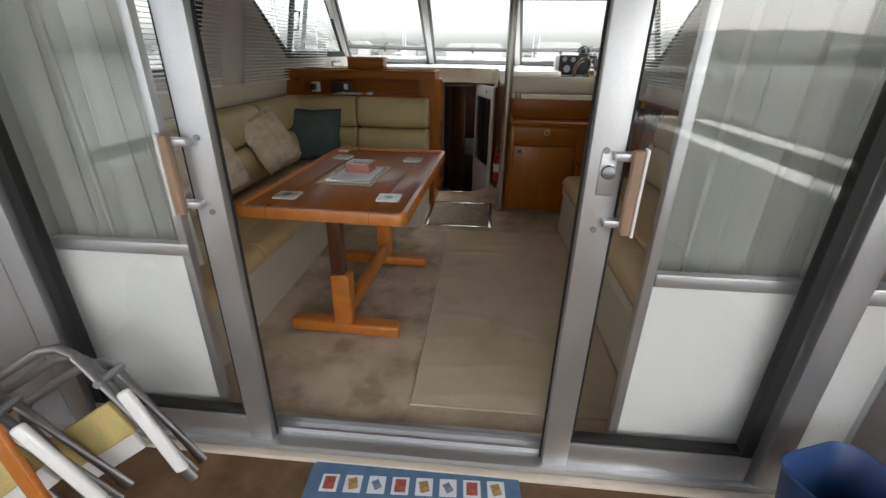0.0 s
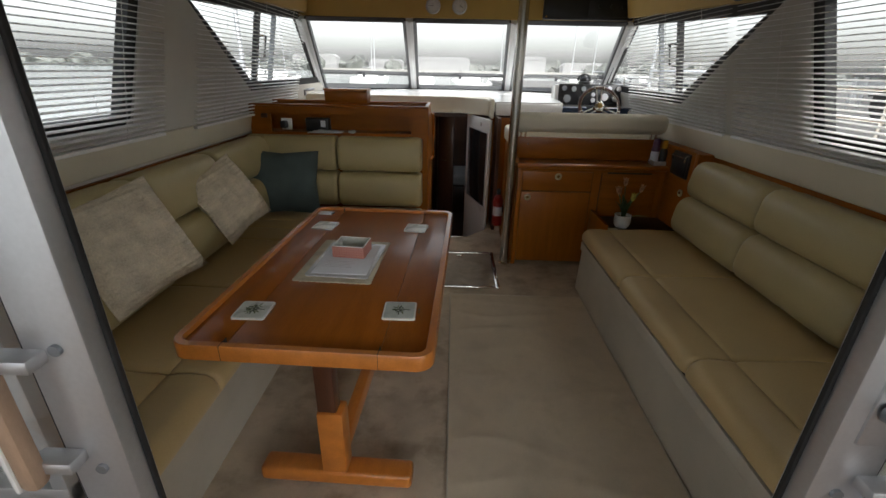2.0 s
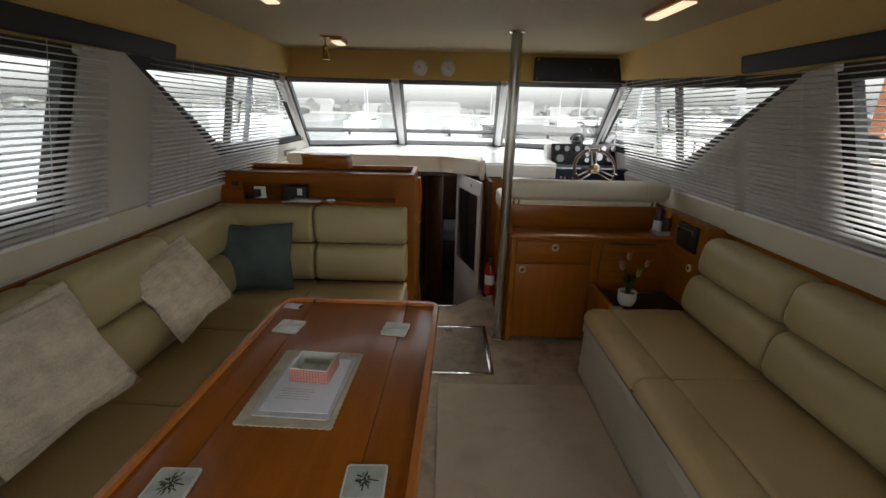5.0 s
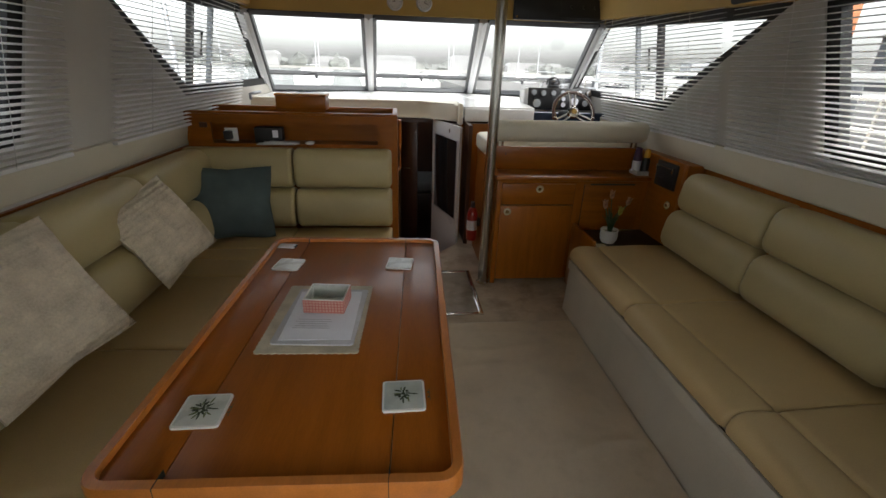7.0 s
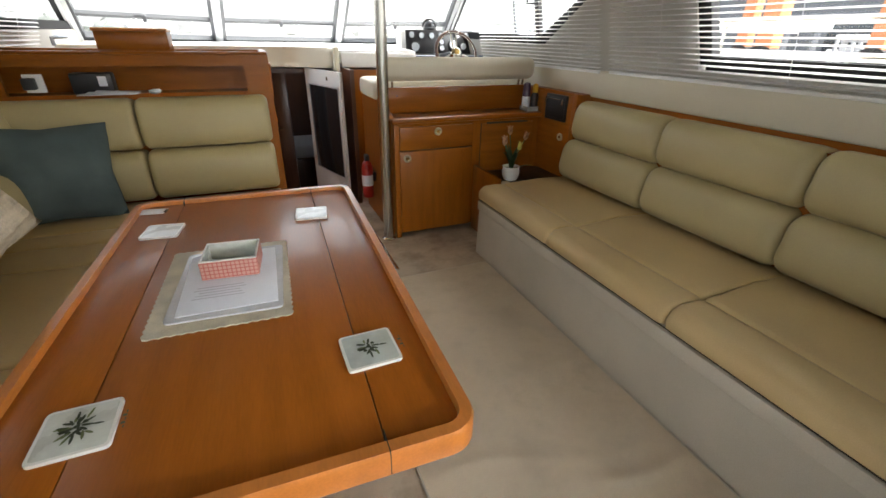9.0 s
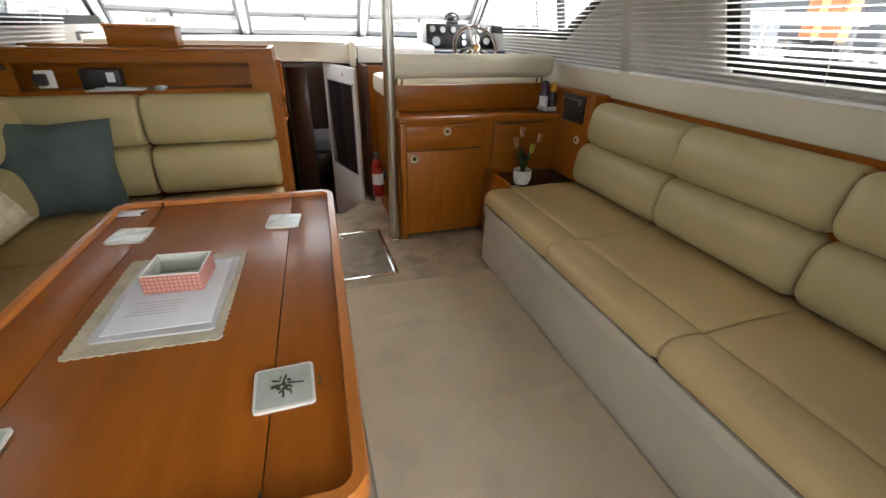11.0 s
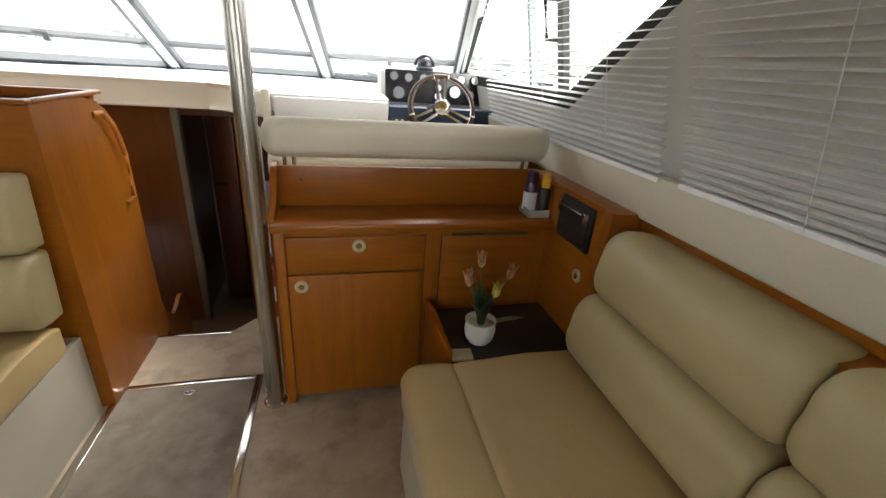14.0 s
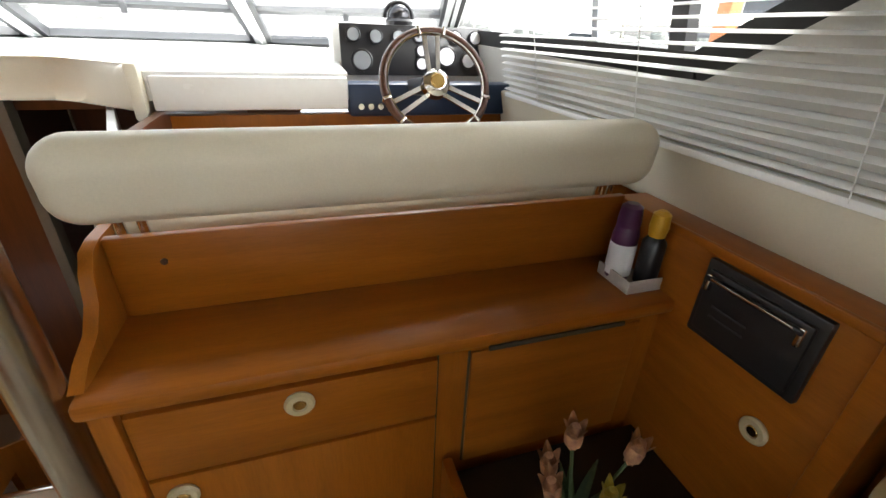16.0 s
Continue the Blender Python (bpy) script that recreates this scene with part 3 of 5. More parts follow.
def door_leaf(name, s, e, label):
    """A sliding leaf; s: side, e: x of its meeting edge."""
    d = thing(name, e, 1.262, 0.02, label, "door")
    d["kind"] = "structure"
    g = lambda a, b: (min(s * a, s * b), max(s * a, s * b))
    def bx(a, b, y0, y1, z0, z1, bev=0.004):
        x0, x1 = g(a, b)
        return B(span(x0, x1, y0, y1, z0, z1, bev))
    part("stile", bx(0.003, 0.085, -0.022, 0.022, 0.0, 1.86), ALU, d)
    part("edge_seal", bx(-0.003, 0.006, 0.006, 0.014, 0.0, 1.86, 0.002), RUBBER, d)
    part("bottom_rail", bx(0.085, 0.655, -0.02, 0.02, 0.0, 0.105), ALU, d)
    part("bottom_seal", bx(0.085, 0.62, -0.014, 0.02, 0.105, 0.125, 0.003), RUBBER, d)
    part("side_seal", bx(0.085, 0.093, -0.016, 0.016, 0.105, 1.8, 0.002), RUBBER, d)
    part("outer_seal", bx(0.615, 0.655, -0.016, 0.02, 0.1, 1.86, 0.003), RUBBER, d)
    x0, x1 = g(0.085, 0.62)
    pane = part("pane", sheet(x0, x1, 0.0, 0.12, 1.84), DOOR_GLASS, d)
    pane.visible_shadow = False
    # grip
    h = part("door_handle", bx(0.092, 0.118, -0.066, -0.042, 0.86, 1.07, 0.008), GRIP_WOOD, d, "teak grip on pale brackets")
    part("grip_edge", bx(0.118, 0.126, -0.066, -0.042, 0.857, 1.073, 0.003), GRP, h)
    for z in (0.875, 1.04):
        part("bracket", bx(0.055, 0.115, -0.05, -0.02, z, z + 0.02, 0.004), ALU, h)
    if s > 0:
        part("lock_plate", bx(0.03, 0.07, -0.026, -0.02, 0.95, 1.06, 0.004), ALU, d)
        part("lock", lathe(bmesh.new(), (0, 0, 0), [(0.017, 0), (0.016, 0.010), (0.010, 0.013)]), ALU_DARK, d, m=pose(0.05, -0.03, 1.01, 90))
    for z in (0.86, 1.06):
        part("screw", cyl(bmesh.new(), (s * 0.04, -0.021, z), (s * 0.04, -0.027, z), 0.008, n=12), ALU_DARK, d)
    return d


def fixed_pane(name, s, x0, x1, zr, label):
    d = thing(name, 0, 1.318, 0.02, label, "window")
    d["kind"] = "structure"
    a, b = sorted((x0, x1))
    inner = x0
    part("stile", B(span(min(inner, inner + s * 0.028), max(inner, inner + s * 0.028), -0.015, 0.015, 0.06, 1.86, 0.003)), ALU, d)
    part("middle_rail", B(span(a + 0.03, b, -0.016, 0.016, zr, zr + 0.04, 0.003)), ALU, d)
    part("lower_panel", B(span(a + 0.02, b - 0.02, -0.006, 0.006, 0.06, zr, 0.002)), WHITE_PANEL, d, "plain white lower panel")
    pane = part("pane", sheet(a + 0.02, b - 0.02, 0.0, zr + 0.04, 1.86), DOOR_GLASS, d)
    pane.visible_shadow = False
    return d


door_leaf("door_1", -1, -0.392, "aluminium sliding door with a teak grip, slid open")
door_leaf("door_2", 1, 0.545, "aluminium sliding door with a lock, slid open")
fixed_pane("window_8", -1, -0.58, -1.07, 0.685, "fixed glazed panel with a white lower half")
fixed_pane("window_9", 1, 0.767, 1.24, 0.67, "fixed glazed panel with a white lower half")
structure("door_post_port", B(span(-1.14, -1.06, 1.23, 1.37, 0.0, 1.9, 0.005)), ALU, "aluminium door post", "trim")
structure("door_post_starboard", B(span(1.22, 1.30, 1.23, 1.37, 0.0, 1.9, 0.005)), ALU, "aluminium door post", "trim")
for nm, a, b in (("port", -1.5, -1.145), ("starboard", 1.305, 1.78)):
    structure("side_panel_" + nm, B(span(a, b, 1.29, 1.33, 0.0, 0.68)), WHITE_PANEL, "white lower side panel", "wall")
    structure("side_rail_" + nm, B(span(a, b, 1.28, 1.34, 0.68, 0.73, 0.004), span(a if a < 0 else b - 0.3, a + 0.3 if a < 0 else b, 1.27, 1.35, 0.0, 1.9, 0.004)), ALU, "aluminium rail of the side panel", "trim")
    p = structure("side_glass_" + nm, sheet(a + (0.3 if a < 0 else 0), b - (0 if a < 0 else 0.3), 1.31, 0.73, 1.9), DOOR_GLASS, "fixed side glass", "window")
    p.visible_shadow = False


def curtain(x0, x1, y, z0, z1, seed, label):
    """Cloth hung in deep uneven pleats that narrow toward the rail."""
    rc = random.Random(seed)
    stops = [0.0]
    while stops[-1] < 1.0:
        stops.append(stops[-1] + rc.uniform(0.07, 0.15))
    depths = [rc.uniform(0.06, 0.11) for _ in stops]
    bm = bmesh.new()
    n, rows = 220, []
    for j in range(11):
        f = j / 10
        row = []
        for i in range(n + 1):
            u = i / n
            k = max(q for q in range(len(stops)) if stops[q] <= u)
            v = (u - stops[k]) / (stops[min(k + 1, len(stops) - 1)] - stops[k] or 1.0)
            bulge = max(0.0, math.sin(math.pi * v)) ** 0.5
            sway = 0.010 * math.sin(5 * u + 2.4 * f + seed) * (1 - f)
            x = u * (1 - 0.05 * f) + 0.020 * math.sin(math.tau * v) * (1.1 - 0.4 * f) + sway
            row.append(bm.verts.new((x0 + (x1 - x0) * x, y + depths[k] * (0.45 - bulge) * (1.15 - 0.35 * f) + 0.006 * math.sin(40 * u + 5 * f), z0 + (z1 - z0) * f)))
        rows.append(row)
    for a, b in zip(rows, rows[1:]):
        for i in range(n):
            bm.faces.new((a[i], a[i + 1], b[i + 1], b[i]))
    bmesh.ops.solidify(bm, geom=bm.faces[:], thickness=0.0015)
    return tagged(part("curtain", bm, CURTAIN), label, "curtain", "door curtains")


curtain(-1.36, -0.66, 1.44, 0.60, 1.95, 3, "pale green-white curtain gathered behind the door glass")
curtain(1.62, 0.82, 1.44, 0.60, 1.95, 8, "pale green-white curtain gathered behind the door glass")

# ---------------- sofas ----------------
def seat_profile(depth, h):
    """Outline of a seat cushion: rolled front, stitched crease, flat top. u runs from the front edge backward."""
    out = [(0.03, 0.0)]
    for i in range(9):
        a = radians(200 - 110 * i / 8)
        out.append((0.055 + 0.055 * math.cos(a), h - 0.055 + 0.055 * math.sin(a)))
    out += [(0.10, h + 0.003), (0.15, h), (0.166, h - 0.002), (0.172, h - 0.007), (0.178, h - 0.002), (0.20, h + 0.002), (depth * 0.65, h + 0.006), (depth - 0.04, h - 0.002), (depth, h - 0.02), (depth, 0.0)]
    return out


def roll_profile(t, h):
    """Outline of a back bolster: bulged toward -u."""
    out = []
    for i in range(13):
        a = radians(90 + 180 * i / 12)
        out.append((t * 0.62 * math.copysign(abs(math.cos(a)) ** 0.62, math.cos(a)), h / 2 * math.copysign(abs(math.sin(a)) ** 0.75, math.sin(a))))
    return out + [(t * 0.38, -h / 2 * 0.96), (t * 0.38, h / 2 * 0.96)]


def cushions(sofa, front, back, cuts, zs, h):
    """Seat cushions between the cuts; u is x, along is y."""
    for a, b in zip(cuts, cuts[1:]):
        L, mid = abs(b - a), (a + b) / 2
        part("seat_cushion", loft(bmesh.new(), seat_profile(back - front, h), L - 0.004, 0.022), VINYL_SEAT, sofa, m=pose(front, mid, zs))


sofa = thing("sofa", 0, 0, 0, "cream leather three-seat sofa with bolster back along the cabin side", "sofa")
bm = prism(bmesh.new(), [(0.943, 0.0), (1.7, 0.0), (1.7, 0.358), (0.953, 0.358)], "y", 1.40, 3.52)
part("base", bm, BASE_CARPET, sofa, "pale carpeted plinth")
part("base_lip", B(span(0.938, 0.956, 1.40, 3.52, 0.295, 0.352, 0.004)), BASE_CARPET, sofa)
cushions(sofa, 0.93, 1.62, [3.52, 2.815, 2.13, 1.40], 0.357, 0.088)
for a, b in ((3.485, 2.84), (2.84, 2.17), (2.17, 1.40)):
    for u, z, t, hh in ((1.60, 0.566, 0.19, 0.25), (1.625, 0.80, 0.17, 0.236)):
        far = a + 0.025 if a > 3 and z < 0.7 else a
        part("back_cushion", loft(bmesh.new(), roll_profile(t, hh), far - b - 0.004, 0.045), VINYL, sofa, m=pose(u, (far + b) / 2, z, 0, 8, 0))
bm = B(span(1.60, 1.72, 1.40, 3.45, 0.30, 0.90))
part("back_board", bm, WOOD_Y, sofa)
# Dark rod drawn for the shadow line between plinth and seat cushions.
part("base_gap_shade", cyl(bmesh.new(), (0.949, 1.40, 0.358), (0.949, 3.515, 0.358), 0.003, n=6), JOINT_AND_SHADE, sofa)

lsofa = thing("corner_sofa", 0, 0, 0, "cream leather L-shaped corner sofa around the table", "sofa")
bm = prism(bmesh.new(), [(-0.80, 0.0), (-1.44, 0.0), (-1.44, 0.34), (-0.745, 0.34)], "y", 1.40, 3.98)
part("base", bm, BASE_CARPET, lsofa, "pale carpeted plinth")
bm = prism(bmesh.new(), [(3.39, 0.0), (3.98, 0.0), (3.98, 0.34), (3.35, 0.34)], "x", -0.79, -0.17)
part("base", bm, BASE_CARPET, lsofa, "pale carpeted plinth")
ML = Matrix.Diagonal((-1, 1, 1, 1))
for a, b in ((1.40, 1.96), (1.96, 2.556), (2.556, 3.153), (3.153, 3.36)):
    bm = loft(bmesh.new(), seat_profile(0.70, 0.11), b - a - 0.004, 0.022)
    bmesh.ops.transform(bm, matrix=ML, verts=bm.verts)
    part("seat_cushion", bm, VINYL_SEAT, lsofa, m=pose(-0.715, (a + b) / 2, 0.34))
for a, b in ((1.40, 1.96), (1.96, 2.556), (2.556, 3.153), (3.153, 3.85)):
    for u, z, t, hh in ((-1.30, 0.58, 0.19, 0.25), (-1.335, 0.83, 0.17, 0.25)):
        bm = loft(bmesh.new(), roll_profile(t, hh), b - a - 0.004, 0.035)
        bmesh.ops.transform(bm, matrix=ML, verts=bm.verts)
        part("back_cushion", bm, VINYL, lsofa, m=pose(u, (a + b) / 2, z, 0, -8, 0))
for a, b in ((-1.42, -0.772), (-0.768, -0.165)):
    bm = loft(bmesh.new(), seat_profile(0.56, 0.11), b - a - 0.004, 0.022)
    part("seat_cushion", bm, VINYL_SEAT, lsofa, m=pose((a + b) / 2, 3.345, 0.34, 0, 0, 90) )
    for y, z, t, hh in ((3.895, 0.582, 0.16, 0.25), (3.915, 0.832, 0.15, 0.245)):
        bm = loft(bmesh.new(), roll_profile(t, hh), b - a - 0.004, 0.03)
        part("back_cushion", bm, VINYL, lsofa, m=pose((a + b) / 2, y, z, 0, 0, 90) @ pose(0, 0, 0, 0, 5, 0))

# ---------------- table ----------------
table = thing("saloon_table", -0.324, 2.368, 0, "polished teak saloon table with a raised lip on a trestle base", "table", rz=-2.2)
HW, HL, TZ = 0.361, 0.63, 0.70
for a, b in ((-HW, -0.215), (-0.213, 0.213), (0.215, HW)):
    part("plank", B(span(a + (0.02 if a == -HW else 0), b - (0.02 if b == HW else 0), -HL + 0.02, HL - 0.02, TZ - 0.028, TZ, 0.0012)), TABLE_WOOD, table)
lip = [(u, v) for u, v in rounded(HW * 2, HL * 2, 0.05, 5)]
inn = [(u, v) for u, v in rounded(HW * 2 - 0.044, HL * 2 - 0.044, 0.03, 5)]
bm = bmesh.new()
n = len(lip)
R = [[bm.verts.new((u, v, z)) for u, v in pts] for pts, z in ((lip, TZ - 0.032), (lip, TZ + 0.008), ([(0.992 * u, 0.996 * v) for u, v in lip], TZ + 0.014), (inn, TZ + 0.014), ([(0.992 * u, 0.996 * v) for u, v in inn], TZ + 0.001), (inn, TZ - 0.032))]
for a, b in zip(R, R[1:] + R[:1]):
    for i in range(n):
        bm.faces.new((a[i], a[(i + 1) % n], b[(i + 1) % n], b[i]))
part("lip", bm, LIP_WOOD, table, "lighter teak fiddle rail")
for x in (-0.214, 0.214):
    for y in (-HL, HL):
        part("lip_joint", B(((x, y * 0.9665, TZ - 0.008), (0.0016, 0.0430, 0.0462))), JOINT_AND_SHADE, table)
for y in (-0.425, 0.36):
    bm = B(((0, y, 0.04), (0.55, 0.085, 0.062), 0.016, 3))
    part("foot", bm, LIP_WOOD, table)
    part("post", B(((0, y, 0.20), (0.09, 0.075, 0.27), 0.008)), LIP_WOOD, table)
    part("upper_post", B(((-0.01, y, 0.50), (0.065, 0.055, 0.36), 0.006)), DARK_WOOD, table)
    part("bearer", B(((0, y, 0.652), (0.5, 0.06, 0.035), 0.008)), DARK_WOOD, table)
part("stretcher", B(((0.01, -0.03, 0.12), (0.045, 0.72, 0.075), 0.008)), LIP_WOOD, table)

# ---------------- forward locker behind the corner sofa ----------------
locker = thing("locker", -0.77, 4.1, 0, "cherry wood locker with an open shelf behind the corner sofa", "cabinet")
LX = 0.77
part("face", B(span(-1.42 + LX, -0.15 + LX, -0.105, -0.085, 0.0, 0.965), span(-1.42 + LX, -1.27 + LX, -0.105, -0.085, 0.965, 1.145), span(-0.255 + LX, -0.15 + LX, -0.105, -0.085, 0.965, 1.145), span(-1.27 + LX, -0.255 + LX, -0.105, -0.085, 1.09, 1.145)), WOOD_X, locker)
part("shelf_back", B(span(-1.40 + LX, -0.16 + LX, 0.06, 0.07, 0.9, 1.12)), WOOD_X, locker)
part("shelf", B(span(-1.40 + LX, -0.16 + LX, -0.085, 0.06, 0.945, 0.963)), WOOD_X, locker)
part("worktop", B(span(-1.40 + LX, -0.16 + LX, -0.08, 0.33, 1.10, 1.118)), DARK_WOOD, locker)
part("top_lip", B(span(-1.42 + LX, -0.13 + LX, -0.112, -0.075, 1.142, 1.158, 0.005), span(-0.16 + LX, -0.13 + LX, -0.075, 0.36, 1.142, 1.158, 0.005), span(-1.42 + LX, -0.16 + LX, 0.32, 0.36, 1.118, 1.158, 0.005)), WOOD_X, locker)
prof = [(3.995, 0.0), (4.47, 0.0), (4.475, -0.05), (4.60, -0.05), (4.60, 0.07), (4.575, 0.15), (4.565, 0.6), (4.562, 0.88), (4.545, 0.96), (4.505, 1.03), (4.45, 1.085), (4.38, 1.125), (4.30, 1.143), (3.995, 1.143)]
bm = prism(bmesh.new(), [(y - 4.1, z) for y, z in prof], "x", -0.15 + LX, -0.128 + LX)
part("end_panel", bm, WOOD_Z, locker)
part("grab_rail", tube(bmesh.new(), [(-0.128 + LX, 4.46 - 4.1, 0.70), (-0.112 + LX, 4.49 - 4.1, 0.72), (-0.112 + LX, 4.50 - 4.1, 0.90), (-0.112 + LX, 4.45 - 4.1, 1.02), (-0.112 + LX, 4.38 - 4.1, 1.08), (-0.128 + LX, 4.35 - 4.1, 1.08)], 0.010, 8), LIP_WOOD, locker)
part("body", B(span(-1.40 + LX, -0.155 + LX, 0.34, 0.36, 0.0, 1.115)), WOOD_X, locker)
wb = thing("wooden_box", -0.75, 4.22, 1.158, "plain wooden box standing on the locker", "box")
part("carcass", B(((0, 0, 0.042), (0.315, 0.15, 0.084), 0.004)), WOOD_X, wb)
part("lid", B(((0, 0, 0.092), (0.325, 0.16, 0.016), 0.004)), LIP_WOOD, wb)
wb.location.z = 1.159
sock = thing("wall_socket", -1.15, 3.99, 1.02, "white socket with a black plug on the locker face", "socket")
part("plate", B(((0, -0.004, 0), (0.075, 0.012, 0.08), 0.003)), GRP, sock)
part("plug", B(((-0.012, -0.03, 0.0), (0.045, 0.045, 0.05), 0.006)), BLACK, sock)

# ---------------- galley-side cabinet, helm seat ----------------
cab = thing("cabinet", 1.08, 4.02, 0, "cherry wood cabinet with a drawer, a door and a raised back", "cabinet")
CX = -1.08
part("carcass", B(span(0.53 + CX, 1.60 + CX, -0.105, 0.06, 0.03, 0.765)), WOOD_Z, cab)
part("stile", B(span(0.53 + CX, 0.564 + CX, -0.125, -0.104, 0.0, 0.765, 0.003)), WOOD_Z, cab)
part("top", B(span(0.518 + CX, 1.61 + CX, -0.135, 0.10, 0.760, 0.792, 0.010)), WOOD_X, cab)
part("back_panel", B(span(0.535 + CX, 1.60 + CX, 0.085, 0.105, 0.792, 0.951, 0.004)), WOOD_X, cab)
part("side_cheek", prism(bmesh.new(), [(-0.06, 0.0), (0.62, 0.0), (0.62, 0.953), (0.09, 0.953), (0.055, 0.945), (0.03, 0.915), (0.015, 0.87), (-0.02, 0.835), (-0.07, 0.82), (-0.11, 0.795), (-0.06, 0.79)], "x", 0.514 + CX, 0.535 + CX), WOOD_Z, cab)
part("drawer", B(span(0.568 + CX, 1.074 + CX, -0.118, -0.10, 0.594, 0.738, 0.003)), WOOD_X, cab)
part("cabinet_door", B(span(0.568 + CX, 1.074 + CX, -0.118, -0.10, 0.03, 0.586, 0.003)), WOOD_Z, cab)
part("hatch", B(span(1.145 + CX, 1.545 + CX, -0.110, -0.10, 0.42, 0.732, 0.003)), WOOD_X, cab)
part("finger_slot", B(span(1.18 + CX, 1.50 + CX, -0.1125, -0.106, 0.729, 0.741, 0.003)), JOINT_AND_SHADE, cab)
for a, b, c, d in ((0.565, 1.077, 0.588, 0.592), (1.0755, 1.079, 0.03, 0.74), (1.139, 1.1435, 0.42, 0.735)):
    part("joint", B(span(a + CX, b + CX, -0.107, -0.1035, c, d)), JOINT_AND_SHADE, cab)
def knob(parent, x, y, z, rz=0):
    k = part("knob", lathe(bmesh.new(), (0, 0, 0), [(0.024, 0), (0.026, 0.006), (0.022, 0.011), (0.013, 0.0115), (0.011, 0.006)]), IVORY_KNOB, parent, "round ivory push button", m=pose(x, y, z, 90, 0, rz))
    part("button", lathe(bmesh.new(), (0, 0, 0.004), [(0.011, 0), (0.011, 0.004), (0.009, 0.006)]), BRASS, k)
knob(cab, 0.824 + CX, -0.118, 0.704)
knob(cab, 0.614 + CX, -0.118, 0.545)
knob(cab, 1.594 + CX, 3.652 - 4.02, 0.667, -90)
part("screw", cyl(bmesh.new(), (0.62 + CX, 0.087, 0.90), (0.62 + CX, 0.081, 0.90), 0.006, n=10), DARK_WOOD, cab)

hs = thing("helm_bench", 1.08, 4.4, 0, "cream helm bench with a bolster back on steel stubs", "seat")
part("base", B(span(0.536 + CX, 1.60 + CX, -0.27, 0.2, 0.0, 0.86)), WOOD_Z, hs)
bm = loft(bmesh.new(), rounded(0.46, 0.12, 0.05), 1.12, 0.05)
part("seat_cushion", bm, PADDED, hs, m=pose(1.05 + CX, 0.0, 0.925, 0, 0, 90))
bm = loft(bmesh.new(), [(u, z) for u, z in rounded(0.11, 0.14, 0.050, 6)], 1.12, 0.05)
part("backrest", bm, PADDED, hs, m=pose(1.055 + CX, -0.312, 1.061, 0, 0, 90) @ pose(0, 0, 0, 0, -6, 0))
for x in (0.575, 1.545):
    for dx in (-0.012, 0.022):
        part("steel_stub", cyl(bmesh.new(), (x + dx + CX, -0.262, 0.90), (x + dx + CX, -0.285, 1.03), 0.008, n=12), CHROME, hs)

side = thing("side_locker", 1.35, 3.72, 0, "low cherry wood corner locker with a black top", "cabinet")
part("body", B(span(1.10 - 1.35, 1.70 - 1.35, -0.165, 0.18, 0.0, 0.40)), WOOD_Z, side)
part("top", B(span(1.115 - 1.35, 1.60 - 1.35, -0.16, 0.175, 0.40, 0.412, 0.002)), BLACK, side)
part("edge", B(span(1.09 - 1.35, 1.113 - 1.35, -0.17, 0.18, 0.0, 0.46, 0.004)), WOOD_Z, side)
structure("radio_panel", B(span(1.595, 1.70, 3.525, 4.13, 0.0, 0.945, 0.006), span(1.585, 1.60, 3.525, 3.565, 0.40, 0.948, 0.004), span(1.588, 1.60, 3.565, 4.0, 0.93, 0.948, 0.003)), WOOD_Y, "cherry wood side panel beside the corner locker", "wall")
radio = thing("radio", 1.59, 3.728, 0.845, "black car radio set into the wood side panel", "radio")
part("bezel", B(((0, 0, 0), (0.016, 0.216, 0.16), 0.004)), BLACK, radio)
part("slot", B(((-0.0085, 0.0, -0.045), (0.004, 0.15, 0.012), 0.001)), RUBBER, radio)
part("front", B(((-0.012, 0.0, 0.0), (0.012, 0.19, 0.13), 0.006)), BLACK, radio)
grip = part("pull_bar", B(((-0.026, 0.0, 0.052), (0.010, 0.176, 0.010), 0.003)), BLACK, radio)
for y in (-0.084, 0.084):
    part("bar_end", B(((-0.022, y, 0.042), (0.012, 0.010, 0.034), 0.003)), CHROME, grip)
part("trim_strip", B(((-0.0325, 0.0, 0.055), (0.004, 0.15, 0.004), 0.001)), CHROME, grip)
for z in (0.0, -0.02):
    part("dial_line", B(((-0.0195, 0.03, z), (0.002, 0.07, 0.004), 0.0005)), FRAME_GREY, radio)


# ---------------- pole and hatch ----------------
pole = thing("support_pole", 0.479, 3.92, 0, "polished steel support pole from floor to headliner", "pole")
part("tube", cyl(bmesh.new(), (0, 0, 0), (0, 0, CEIL_Z), 0.034, n=32), POLE_STEEL, pole)
part("floor_collar", lathe(bmesh.new(), (0, 0, 0), [(0.046, 0), (0.046, 0.006), (0.036, 0.014)]), CHROME, pole)
part("ceiling_collar", lathe(bmesh.new(), (0, 0, CEIL_Z - 0.014), [(0.036, 0), (0.05, 0.008), (0.05, 0.014)]), CHROME, pole)

